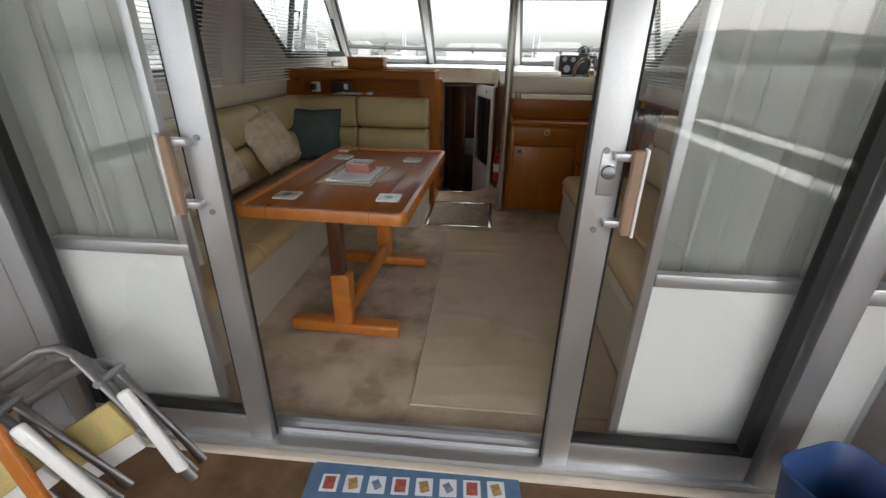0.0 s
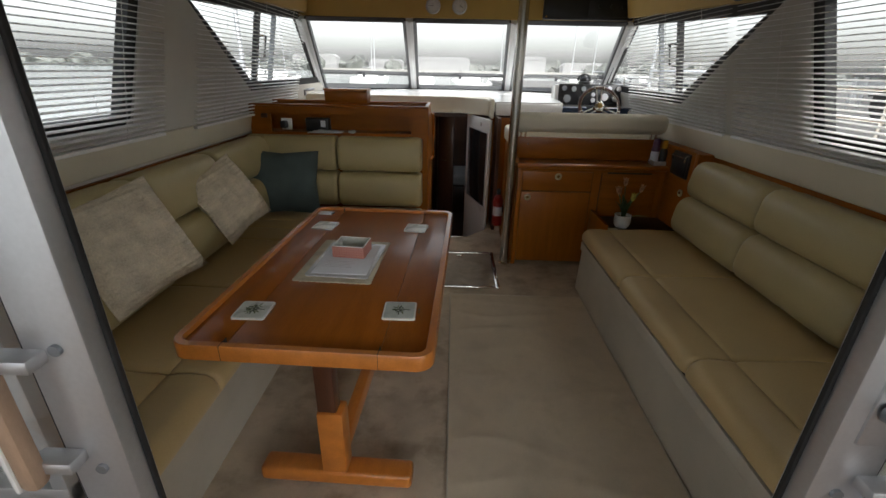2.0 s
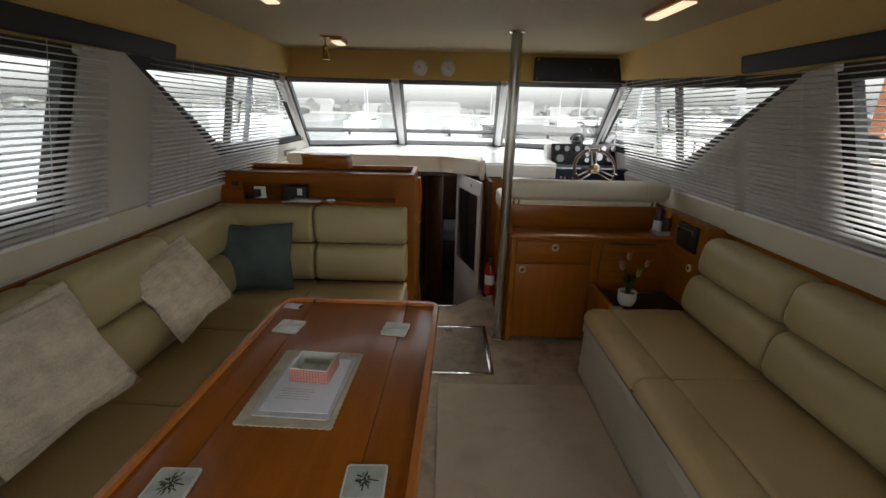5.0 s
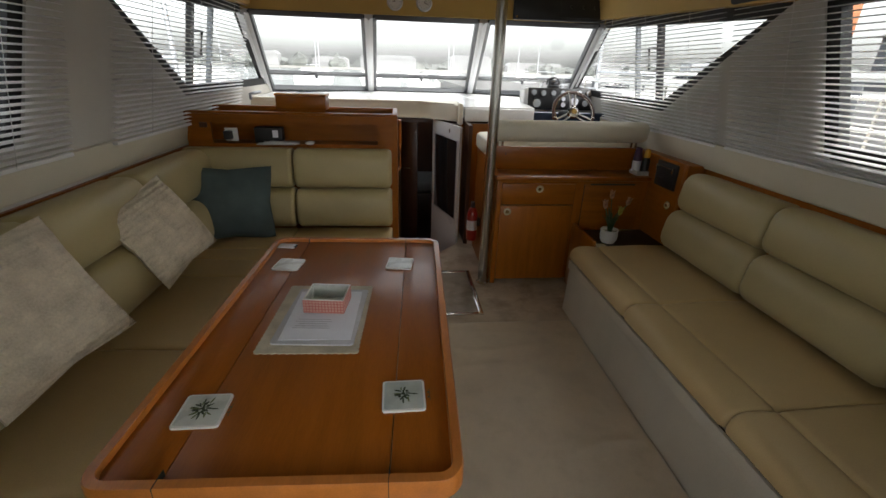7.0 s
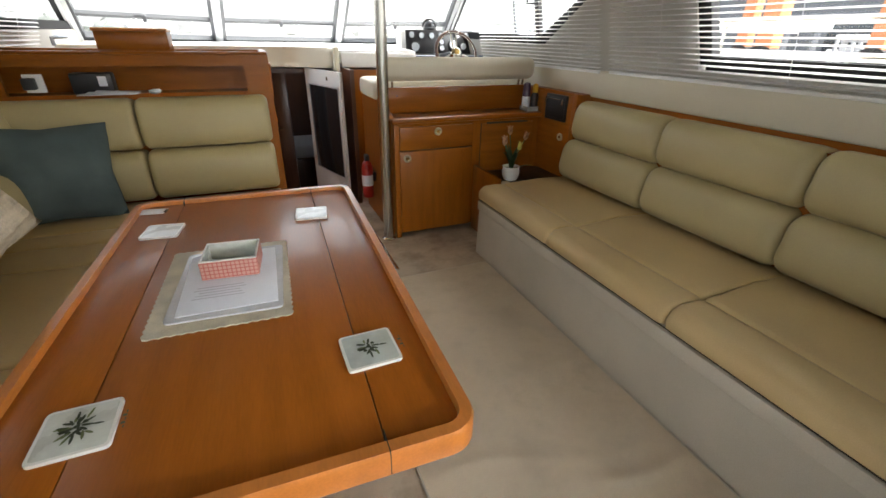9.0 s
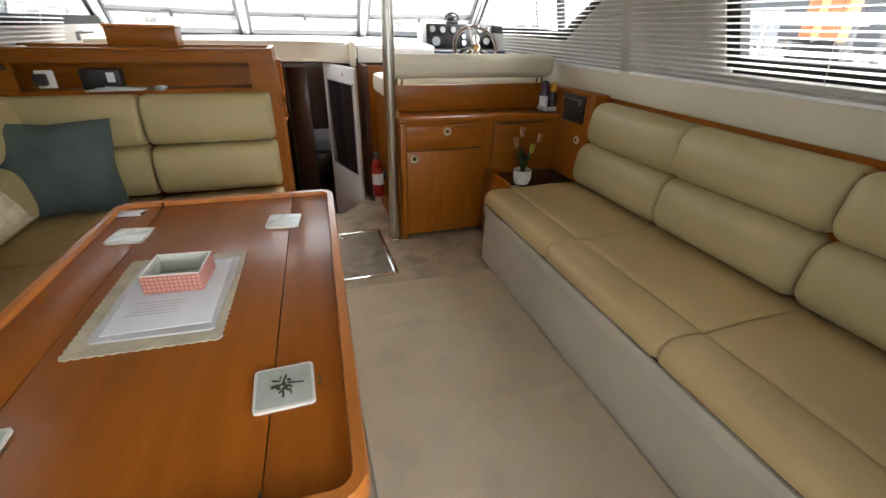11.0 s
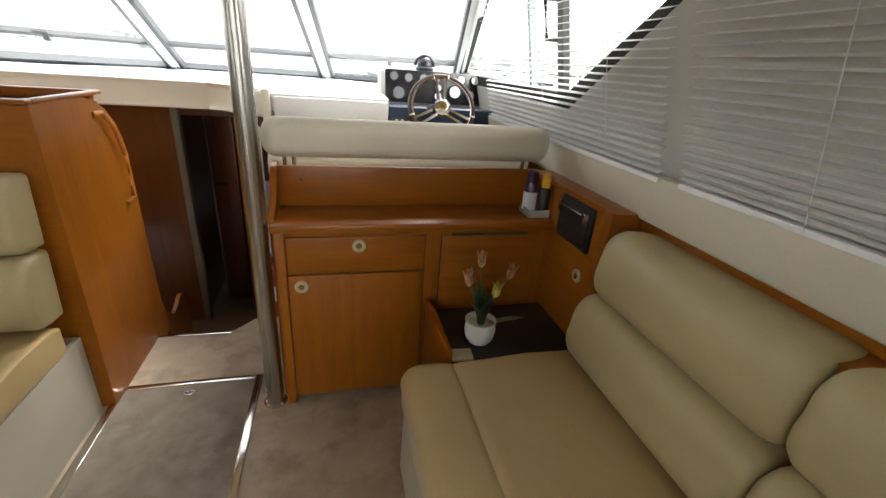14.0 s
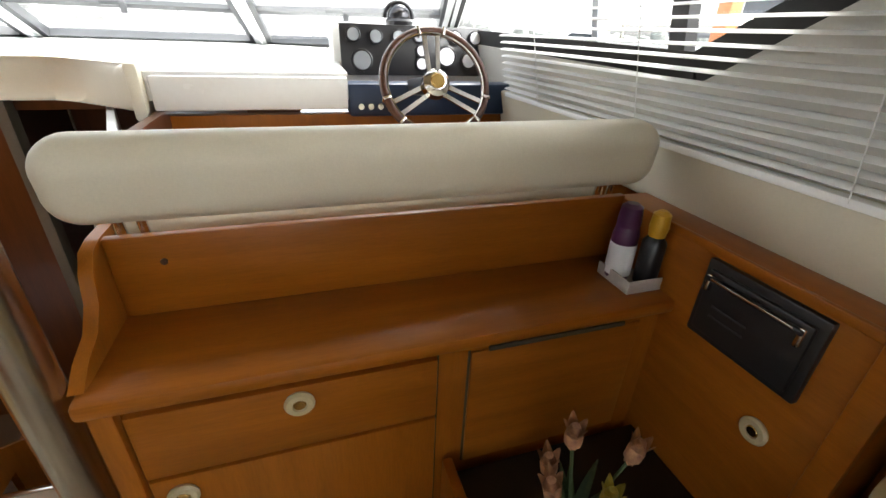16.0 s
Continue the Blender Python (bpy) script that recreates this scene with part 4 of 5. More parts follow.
hatch = thing("floor_hatch", 0.128, 3.777, 0, "carpeted floor hatch in a polished steel frame", "hatch")
part("lid", B(((0, 0, 0.003), (0.50, 0.58, 0.008), 0.001)), HATCH_PILE, hatch)
for nm, c, s in (("side", (-0.265, 0, 0.004), (0.030, 0.632, 0.012)), ("side", (0.265, 0, 0.004), (0.030, 0.632, 0.012)), ("side", (0, -0.303, 0.004), (0.498, 0.026, 0.012)), ("side", (0, 0.303, 0.004), (0.498, 0.026, 0.012))):
    part("frame_bar", B((c, s, 0.003)), CHROME, hatch)
part("lift_ring", tube(bmesh.new(), [(0.02 * math.cos(k * math.tau / 16), 0.236 + 0.013 * math.sin(k * math.tau / 16), 0.010) for k in range(16)], 0.004, 6, True), CHROME, hatch)
rug = thing("carpet_runner", 0.497, 2.42, 0, "beige carpet runner with bound edges, wrinkled over the saloon floor", "carpet")
bm = bmesh.new()
NX, NY, RX, RY = 48, 150, 0.435, 0.94


def runner_height(x, y):
    """Low swells and a few narrow wrinkles that wander across the runner."""
    h = 0.006 * max(0.0, noise.noise(Vector((x * 3.4, y * 2.2, 3.0))) + 0.5 * noise.noise(Vector((x * 8, y * 5, 7.0))))
    for k in range(11):
        line = -0.86 + 0.17 * k + 0.07 * noise.noise(Vector((x * 2.6, k * 3.1, 1.0))) + 0.035 * math.sin(4.0 * x + k)
        amount = max(0.0, 0.35 + noise.noise(Vector((x * 2.1, k * 1.7, 5.0))) * 1.3)
        h += 0.0042 * amount * math.exp(-((y - line) / 0.022) ** 2)
    return h * min(1.0, (RX - abs(x)) / 0.05) * min(1.0, (RY - abs(y)) / 0.05)


grid = [[bm.verts.new((-RX + 2 * RX * i / NX, -RY + 2 * RY * j / NY, 0.009 + runner_height(-RX + 2 * RX * i / NX, -RY + 2 * RY * j / NY))) for i in range(NX + 1)] for j in range(NY + 1)]
for ra, rb in zip(grid, grid[1:]):
    for i in range(NX):
        bm.faces.new((ra[i], ra[i + 1], rb[i + 1], rb[i]))
rim = [e for e in bm.edges if e.is_boundary]
low = bmesh.ops.extrude_edge_only(bm, edges=rim)["geom"]
for v in low:
    if isinstance(v, bmesh.types.BMVert):
        v.co.z = 0.001
part("top", bm, RUG, rug)
bm = tube(bmesh.new(), [(-RX, -RY, 0.006), (RX, -RY, 0.006), (RX, RY, 0.006), (-RX, RY, 0.006)], 0.005, 6, True)
part("binding", bm, BASE_CARPET, rug)

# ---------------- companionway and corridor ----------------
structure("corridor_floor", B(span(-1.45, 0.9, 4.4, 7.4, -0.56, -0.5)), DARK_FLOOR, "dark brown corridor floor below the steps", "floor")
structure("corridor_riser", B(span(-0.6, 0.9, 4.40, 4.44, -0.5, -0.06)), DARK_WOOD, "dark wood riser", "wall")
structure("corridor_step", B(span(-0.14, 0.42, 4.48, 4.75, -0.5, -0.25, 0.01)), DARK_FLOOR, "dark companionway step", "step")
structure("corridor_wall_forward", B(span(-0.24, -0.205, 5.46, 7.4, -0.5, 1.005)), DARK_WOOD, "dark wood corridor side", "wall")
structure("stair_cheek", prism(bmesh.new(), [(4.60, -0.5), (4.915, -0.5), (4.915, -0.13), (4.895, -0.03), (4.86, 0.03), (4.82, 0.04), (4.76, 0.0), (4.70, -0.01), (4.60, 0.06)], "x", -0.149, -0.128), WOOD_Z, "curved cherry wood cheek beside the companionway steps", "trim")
structure("corridor_wall_port", B(span(-1.44, -0.205, 5.42, 5.45, -0.5, 1.005)), SHADED_WOOD, "wood corridor side, coloured dark for the shade under the dashboard", "wall")
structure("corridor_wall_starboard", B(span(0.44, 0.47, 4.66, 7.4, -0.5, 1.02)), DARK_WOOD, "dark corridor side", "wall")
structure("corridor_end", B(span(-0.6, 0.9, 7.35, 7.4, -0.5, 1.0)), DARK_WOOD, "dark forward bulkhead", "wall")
structure("corridor_jamb", B(span(-0.205, -0.165, 5.40, 5.47, -0.5, 1.005, 0.004)), JAMB, "grey-green door jamb in the corridor", "trim")
bed = thing("berth", 0.2, 7.0, -0.5, "berth with pale blue-white bedding in the forward cabin", "bed")
part("base", B(((0, 0, 0.2), (0.62, 0.66, 0.4), 0.02)), DARK_WOOD, bed)
part("mattress", B(((0, 0, 0.48), (0.62, 0.66, 0.16), 0.05, 3)), PAPER, bed)
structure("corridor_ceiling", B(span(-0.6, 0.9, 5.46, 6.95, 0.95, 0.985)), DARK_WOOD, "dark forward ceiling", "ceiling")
cd = thing("door_3", 0.295, 5.01, -0.45, "open white cabin door with a smoked mirror", "door", rz=17.2)
cd["kind"] = "structure"
part("leaf", B(((0, 0, 0.725), (0.024, 0.607, 1.45), 0.003)), WHITE_PANEL, cd)
part("mirror", B(((-0.0145, -0.02, 0.99), (0.005, 0.49, 0.68), 0.002)), MIRROR, cd)
part("mirror_frame", B(((-0.0145, -0.269, 0.99), (0.008, 0.008, 0.70)), ((-0.0145, 0.229, 0.99), (0.008, 0.008, 0.70)), ((-0.0145, -0.02, 1.334), (0.008, 0.49, 0.008)), ((-0.0145, -0.02, 0.646), (0.008, 0.49, 0.008))), ALU, cd)
part("catch", B(((-0.0145, -0.1, 1.395), (0.006, 0.02, 0.03), 0.002)), CHROME, cd)
idoor = thing("door_4", -0.02, 5.75, -0.5, "dark brown cabin door standing ajar in the corridor", "door", rz=-12)
idoor["kind"] = "structure"
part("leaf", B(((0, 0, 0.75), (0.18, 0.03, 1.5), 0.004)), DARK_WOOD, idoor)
part("edge", B(((-0.096, 0, 0.75), (0.010, 0.034, 1.5), 0.003)), JAMB, idoor)
part("door_handle", tube(bmesh.new(), [(-0.05, -0.016, 0.95), (-0.05, -0.05, 0.95), (0.02, -0.05, 0.95)], 0.007, 8), CHROME, idoor)
ext = thing("fire_extinguisher", 0.455, 4.36, 0.0, "small red fire extinguisher with a white label", "extinguisher")
ext.location.z = 0.16
part("bracket", B(((0.05, 0, 0.15), (0.05, 0.05, 0.06), 0.004)), BLACK, ext)
part("cylinder", lathe(bmesh.new(), (0, 0, 0), [(0.036, 0), (0.042, 0.01), (0.042, 0.22), (0.03, 0.26), (0.014, 0.275)]), RED, ext)
part("label", lathe(bmesh.new(), (0, 0, 0.09), [(0.0427, 0), (0.0427, 0.08)]), PAPER, ext)
part("valve", B(((0, 0, 0.295), (0.03, 0.05, 0.045), 0.006)), BLACK, ext)

# ---------------- cockpit ----------------
structure("cockpit_floor", B(span(-2.0, 2.3, -2.2, 1.195, -0.12, -0.015)), COCKPIT, "brown carpeted cockpit floor", "floor")
structure("cockpit_side_port", B(span(-2.0, -1.5, -2.2, 1.24, -0.1, 0.75, 0.02), span(-1.58, -1.5, 0.55, 1.24, 0.75, 2.06, 0.01)), GRP, "white moulded cockpit side", "wall")
structure("cockpit_side_starboard", B(span(1.8, 2.3, -2.2, 1.24, -0.1, 0.75, 0.02), span(1.8, 1.88, 0.55, 1.24, 0.75, 2.06, 0.01)), GRP, "white moulded cockpit side", "wall")
structure("cockpit_transom", B(span(-2.0, 2.3, -2.4, -2.2, -0.1, 0.75, 0.02)), GRP, "white moulded transom", "wall")
# Added roof, never in view; runs far aft to hold back daylight from astern.
structure("cockpit_shade_roof", B(span(-2.0, 2.3, -2.3, 1.22, 2.06, 2.16, 0.02)), GRP, "unseen white cockpit roof added to shade the aft end", "ceiling")
structure("coachroof", B(span(-1.7, 2.0, 1.22, 4.95, 2.062, 2.16, 0.02)), GRP, "white coachroof", "roof")

# ---------------- cushions ----------------
def pillow(name, label, size, thick, material, m):
    """A stuffed square cushion with pinched corners; it lies in x-z, facing -y."""
    bm = bmesh.new()
    n = 16
    grids = []
    for s in (-1, 1):
        g = []
        for j in range(n + 1):
            row = []
            for i in range(n + 1):
                u, v = 2 * i / n - 1, 2 * j / n - 1
                fat = max(0.0, (1 - u * u) * (1 - v * v)) ** 0.42
                pin = 1 - 0.10 * (1 - abs(u * v)) * max(abs(u), abs(v)) ** 3
                wr = 0.004 * math.sin(9 * u + 4 * v) * (1 - u * u) * (1 - v * v)
                row.append(bm.verts.new((u * size[0] / 2 * pin, s * (thick / 2 * fat + wr) , v * size[1] / 2 * pin)))
            g.append(row)
        grids.append(g)
        for j in range(n):
            for i in range(n):
                bm.faces.new((g[j][i], g[j][i + 1], g[j + 1][i + 1], g[j + 1][i]))
    bmesh.ops.remove_doubles(bm, verts=bm.verts, dist=0.0005)
    th = thing(name, 0, 0, 0, label, "cushion", "scatter cushions")
    th.matrix_world = m
    part("cover", bm, material, th)
    a, b = size[0] / 2 * 0.995, size[1] / 2 * 0.995
    edge = []
    for (x0, z0), (x1, z1) in (((-a, -b), (a, -b)), ((a, -b), (a, b)), ((a, b), (-a, b)), ((-a, b), (-a, -b))):
        for k in range(8):
            f = k / 8
            x, z = x0 + (x1 - x0) * f, z0 + (z1 - z0) * f
            u, v = x / a, z / b
            pin = 1 - 0.10 * (1 - abs(u * v)) * max(abs(u), abs(v)) ** 3
            edge.append((x * pin, 0, z * pin))
    part("piping", tube(bmesh.new(), edge, 0.004, 6, True), material, th)
    return th


pillow("scatter_cushion", "large ivory woven cushion leaning on the corner sofa", (0.43, 0.43), 0.17, IVORY, pose(-1.17, 2.305, 0.765, 0, 0, 76) @ pose(0, 0, 0, -26.5, -6, 0))
pillow("scatter_cushion", "ivory textured cushion tilted against the corner sofa", (0.39, 0.39), 0.16, IVORY, pose(-1.165, 3.05, 0.735, 0, 0, 80) @ pose(0, 0, 0, -29, -11, 0))
pillow("scatter_cushion", "dark teal cushion in the corner of the sofa", (0.47, 0.43), 0.15, GREEN, pose(-1.105, 3.685, 0.665, 0, 0, 13) @ pose(0, 0, 0, -14, 2, 0))

# ---------------- on the table ----------------
def coaster(x, y, rz, printed, top, label, leaves=18):
    c = thing("coaster", x, y, 0.7005, label, "coaster", "coasters on the table", rz)
    bm = prism(bmesh.new(), rounded(0.102, 0.102, 0.008, 3), "z", 0, 0.006)
    part("body", bm, CORK, c)
    part("printed_face", prism(bmesh.new(), rounded(0.092, 0.092, 0.006, 3), "z", 0.0062, 0.0066), top, c)
    if printed:
        for k, (px, py, a, l) in enumerate(((-.012, .0, 20, .03), (-.004, -.01, 55, .028), (.0, .006, 100, .03), (.006, -.012, 140, .026), (.012, .004, 170, .024), (-.014, .014, -20, .026), (.002, .02, 75, .022))):
            lf = [(l * 0.36 * math.cos(q), 0.0024 * math.sin(q)) for q in [math.tau * i / 10 for i in range(10)]]
            part("olive_leaf", prism(bmesh.new(), lf, "z", 0.0068, 0.0071), OLIVE, c, m=pose(px, py, 0, 0, 0, a))
        rl = random.Random(11)
        for k in range(leaves):
            a = rl.uniform(95, 265) if k % 3 else rl.uniform(-60, 60)
            l, r = rl.uniform(0.012, 0.022), rl.uniform(0.004, 0.018)
            lf = [(l * 0.5 + l * 0.5 * math.cos(q), 0.0021 * math.sin(q)) for q in [math.tau * i / 10 for i in range(10)]]
            part("olive_leaf", prism(bmesh.new(), lf, "z", 0.0072, 0.0074), (OLIVE, SAGE)[k % 2], c, m=pose(r * math.cos(radians(a)), 0.004 + r * math.sin(radians(a)), 0, 0, 0, a + rl.uniform(-35, 35)))
        for px, py in ((-.002, .004), (.008, .012), (.004, -.004), (-.01, -.006)):
            part("olive", lathe(bmesh.new(), (px, py, 0.0070), [(0.0038, 0), (0.0038, 0.0003)], 10), OLIVE, c)
        for k in range(5):
            part("script_stroke", B(((-0.02 + 0.008 * k, -0.028 + 0.002 * (k % 2), 0.0070), (0.005, 0.002 + 0.004 * (k % 2), 0.0003))), OLIVE, c, m=pose(0.034, 0.0, 0, 0, 0, 90))
    return c


PALE = mat("pale_coaster_face", (0.62, 0.64, 0.58), 0.28, vary=0.10, scale=14, grain=80, bump=0.02, coat=0.5)
coaster(-0.104, 1.974, 1, True, COASTER, "grey-green coaster printed with olives", 7)
coaster(-0.556, 1.952, 0, True, PALE, "pale coaster printed with olives and script")
coaster(-0.114, 2.732, -8, False, PALE, "pale glazed square coaster on the table")
coaster(-0.549, 2.735, -8, False, PALE, "pale glazed square coaster on the table")
card = thing("card", -0.614, 2.935, 0.7005, "small pale card lying by the table lip", "card", rz=-9)
part("sheet", B(((0, 0, 0.001), (0.10, 0.05, 0.002), 0.0005)), PAPER, card)
part("clip", B(((0.05, 0, 0.002), (0.008, 0.03, 0.004), 0.001)), BLACK, card)

mat_thing = thing("place_mat", -0.362, 2.352, 0.7005, "tan woven place mat with a zigzag edge", "mat", rz=-2.5)
pts = []
HX, HY = 0.14, 0.195
for (x0, y0), (x1, y1), nn in (((-HX, -HY), (HX, -HY), 28), ((HX, -HY), (HX, HY), 40), ((HX, HY), (-HX, HY), 28), ((-HX, HY), (-HX, -HY), 40)):
    d = Vector((x1 - x0, y1 - y0)).normalized()
    for k in range(nn):
        f = k / nn
        o = 0.004 if k % 2 else 0.0
        pts.append((x0 + (x1 - x0) * f - d.y * -o, y0 + (y1 - y0) * f - d.x * o))
part("weave", prism(bmesh.new(), pts, "z", 0, 0.003), MAT_TAN, mat_thing)
folder = thing("document_sleeve", -0.351, 2.352, 0.7037, "clear plastic sleeve of printed pages on the place mat", "document", rz=-4)
bm = prism(bmesh.new(), rounded(0.235, 0.325, 0.012, 4), "z", 0, 0.004)
part("sleeve", bm, PLASTIC_SLEEVE, folder)
part("page", B(((0.0, 0.0, 0.0052), (0.205, 0.285, 0.002), 0.0005)), PAPER, folder, m=pose(0, 0, 0, 0, 0, 2))
INK = mat("grey_ink", (0.52, 0.53, 0.57), 0.6, vary=0.05, bump=0)
for k in range(5):
    part("text_line", B(((-0.02, -0.085 + k * 0.012, 0.0066), (0.11 - 0.012 * (k % 3), 0.003, 0.0004))), INK, folder)


def plaid():
    m = mat("pink_plaid_cloth", (0.72, 0.64, 0.54), 0.8, vary=0.05, grain=400, bump=0.2)
    nt = m.node_tree
    b = nt.nodes["Principled BSDF"]
    tc = nt.nodes.new("ShaderNodeTexCoord")
    col = None
    base = b.inputs["Base Color"].links[0].from_socket
    for axis, hue in (("X", (0.42, 0.07, 0.05, 1)), ("Z", (0.26, 0.06, 0.05, 1)), ("Y", (0.42, 0.07, 0.05, 1))):
        w = nt.nodes.new("ShaderNodeTexWave")
        w.bands_direction = axis
        w.inputs["Scale"].default_value = 32
        nt.links.new(tc.outputs["Object"], w.inputs["Vector"])
        r = nt.nodes.new("ShaderNodeMath")
        r.operation = "GREATER_THAN"
        r.inputs[1].default_value = 0.80
        nt.links.new(w.outputs["Fac"], r.inputs[0])
        f = nt.nodes.new("ShaderNodeMath")
        f.operation = "MULTIPLY"
        f.inputs[1].default_value = 0.62
        nt.links.new(r.outputs[0], f.inputs[0])
        mx = nt.nodes.new("ShaderNodeMixRGB")
        nt.links.new(f.outputs[0], mx.inputs[0])
        nt.links.new(base, mx.inputs[1])
        mx.inputs[2].default_value = hue
        base = mx.outputs[0]
    nt.links.new(base, b.inputs["Base Color"])
    return m


PLAID = plaid()
bx = thing("fabric_box", -0.346, 2.402, 0.7105, "small open box covered in pink plaid with a pale lining", "box", rz=-6)
for c, s in (((0, -0.052, 0.024), (0.128, 0.005, 0.046)), ((0, 0.052, 0.024), (0.128, 0.005, 0.046)), ((-0.0615, 0, 0.024), (0.005, 0.099, 0.046)), ((0.0615, 0, 0.024), (0.005, 0.099, 0.046))):
    part("wall", B((c, s, 0.001)), PLAID, bx)
for c, s in (((0, 0.0487, 0.026), (0.117, 0.001, 0.044)), ((-0.0583, 0, 0.026), (0.001, 0.096, 0.044)), ((0.0583, 0, 0.026), (0.001, 0.096, 0.044)), ((0, 0, 0.003), (0.117, 0.097, 0.003))):
    part("lining", B((c, s)), PALE, bx)
part("rim", tube(bmesh.new(), [(-.0615, -.052, .047), (.0615, -.052, .047), (.0615, .052, .047), (-.0615, .052, .047)], 0.003, 6, True), CORK, bx)

# ---------------- on the locker shelf ----------------
dev = thing("battery_charger", -0.94, 4.045, 0.9632, "black plastic device with a white label on the locker shelf", "device")
part("case", B(((0, 0, 0.05), (0.17, 0.07, 0.095), 0.008)), BLACK, dev)
part("label", B(((0.045, -0.036, 0.06), (0.035, 0.002, 0.045), 0.001)), PAPER, dev)
pap = thing("papers", -0.88, 4.0, 0.9632, "loose white papers on the locker shelf", "papers", rz=3)
for k in range(3):
    part("page", B(((0.02 * k, -0.015, 0.004 + 0.006 * k), (0.24 - 0.03 * k, 0.08, 0.003), 0.0008)), PAPER, pap, m=pose(0, 0, 0, 0, 2 * k, 3 * k))
tis = thing("tissue", -0.68, 3.985, 0.9632, "crumpled pale paper on the locker shelf", "paper")
bm = bmesh.new()
bmesh.ops.create_icosphere(bm, subdivisions=3, radius=0.02)
for v in bm.verts:
    v.co = Vector((v.co.x * 1.5, v.co.y, v.co.z * 0.6)) * (1 + 0.3 * noise.noise(v.co * 90))
    v.co.z += 0.012
part("paper", bm, PAPER, tis)
sw = thing("light_switch", -1.31, 3.99, 1.075, "small dark switch on the locker face", "switch")
part("plate", B(((0, -0.004, 0), (0.045, 0.01, 0.03), 0.003)), DARK_WOOD, sw)

# ---------------- plant, bottles ----------------
plant = thing("potted_flowers", 1.245, 3.665, 0.412, "artificial tulips in a small white pot on the corner locker", "plant")
part("pot", lathe(bmesh.new(), (0, 0, 0), [(0.040, 0), (0.052, 0.02), (0.057, 0.05), (0.053, 0.078), (0.058, 0.088), (0.050, 0.088), (0.046, 0.07)]), CORK, plant)
part("soil", lathe(bmesh.new(), (0, 0, 0.066), [(0.048, 0), (0.047, 0.006)]), MAT_TAN, plant)
LEAF = mat("tulip_leaf", (0.06, 0.11, 0.045), 0.5, vary=0.25, scale=30, bump=0.05)
TULIP = mat("tulip_petal", (0.36, 0.11, 0.13), 0.6, vary=0.35, scale=25, bump=0.05, tint=(0.50, 0.27, 0.13))
BUD = mat("yellow_bud", (0.50, 0.42, 0.07), 0.5, vary=0.2, scale=30, bump=0.05)


def leaf_mesh(l, w, bend):
    bm = bmesh.new()
    rows = []
    for k in range(8):
        f = k / 7
        ww = w * math.sin(math.pi * min(1, 0.12 + 0.88 * f)) ** 0.7 if f < 1 else 0.001
        x, z = bend * f * f, l * f - 0.3 * bend * f ** 3
        rows.append([bm.verts.new((x - 0.15 * ww, -ww, z)), bm.verts.new((x, 0, z - 0.004)), bm.verts.new((x - 0.15 * ww, ww, z))])
    for a, b in zip(rows, rows[1:]):
        for i in range(2):
            bm.faces.new((a[i], a[i + 1], b[i + 1], b[i]))
    bmesh.ops.solidify(bm, geom=bm.faces[:], thickness=0.001)
    return bm


for k in range(11):
    part("leaf", leaf_mesh(0.12 + 0.012 * (k % 5), 0.011 + 0.002 * (k % 3), 0.02 + 0.018 * (k % 4)), LEAF, plant, m=pose(0.012 * math.cos(k * 2.3), 0.012 * math.sin(k * 2.3), 0.07, 0, 0, k * 131))
part("leaf", leaf_mesh(0.15, 0.014, 0.02), mat("pale_leaf", (0.35, 0.36, 0.22), 0.5, vary=0.1), plant, "pale fallen leaf", m=pose(0.03, -0.01, 0.075, 0, 82, 8))
for k, (dx, dy, h) in enumerate(((-0.06, -0.01, 0.17), (-0.01, 0.03, 0.22), (0.085, 0.0, 0.185), (0.03, -0.03, 0.13), (-0.035, 0.04, 0.15))):
    part("stem", tube(bmesh.new(), [(0, 0, 0.07), (dx * 0.4, dy * 0.4, 0.07 + h * 0.5), (dx, dy, 0.07 + h)], 0.003, 6), LEAF, plant)
    fl = part("flower", lathe(bmesh.new(), (0, 0, 0), [(0.004, 0), (0.014, 0.012), (0.015, 0.03), (0.007, 0.05)], 10), TULIP if k != 3 else BUD, plant, m=pose(dx, dy, 0.065 + h, 0, dx * 200, 0))
    for q in range(5):
        part("petal", leaf_mesh(0.058, 0.010, 0.012 + 0.004 * (q % 2)), TULIP if k != 3 else BUD, fl, m=pose(0.008 * math.cos(q * 1.257), 0.008 * math.sin(q * 1.257), 0.004, 0, 0, q * 72))
chip = thing("cork_pad", 1.155, 3.578, 0.412, "small tan pad lying on the corner locker", "pad", rz=-5)
part("pad", B(((0, 0, 0.006), (0.075, 0.06, 0.012), 0.004)), MAT_TAN, chip)

PURPLE = mat("purple_plastic", (0.06, 0.012, 0.06), 0.3, vary=0.1, bump=0.02, coat=0.3)
YELLOW = mat("yellow_cap", (0.60, 0.33, 0.02), 0.4, vary=0.08, bump=0.02)
CLEAR = mat("clear_holder", (0.50, 0.48, 0.46), 0.15, vary=0.1, bump=0.02, coat=0.6)
bt = thing("spray_bottle", 1.532, 4.004, 0.797, "purple spray bottle with a white label", "bottle")
part("body", lathe(bmesh.new(), (0, 0, 0), [(0.026, 0), (0.028, 0.006), (0.028, 0.105), (0.024, 0.125)]), PURPLE, bt)
part("label", lathe(bmesh.new(), (0, 0, 0.012), [(0.0287, 0), (0.0287, 0.075)]), PAPER, bt)
part("cap", lathe(bmesh.new(), (0, 0, 0.125), [(0.024, 0), (0.025, 0.012), (0.022, 0.045), (0.013, 0.052)]), PURPLE, bt)
bt2 = thing("cleaner_bottle", 1.574, 3.962, 0.797, "dark bottle with a yellow cap", "bottle")
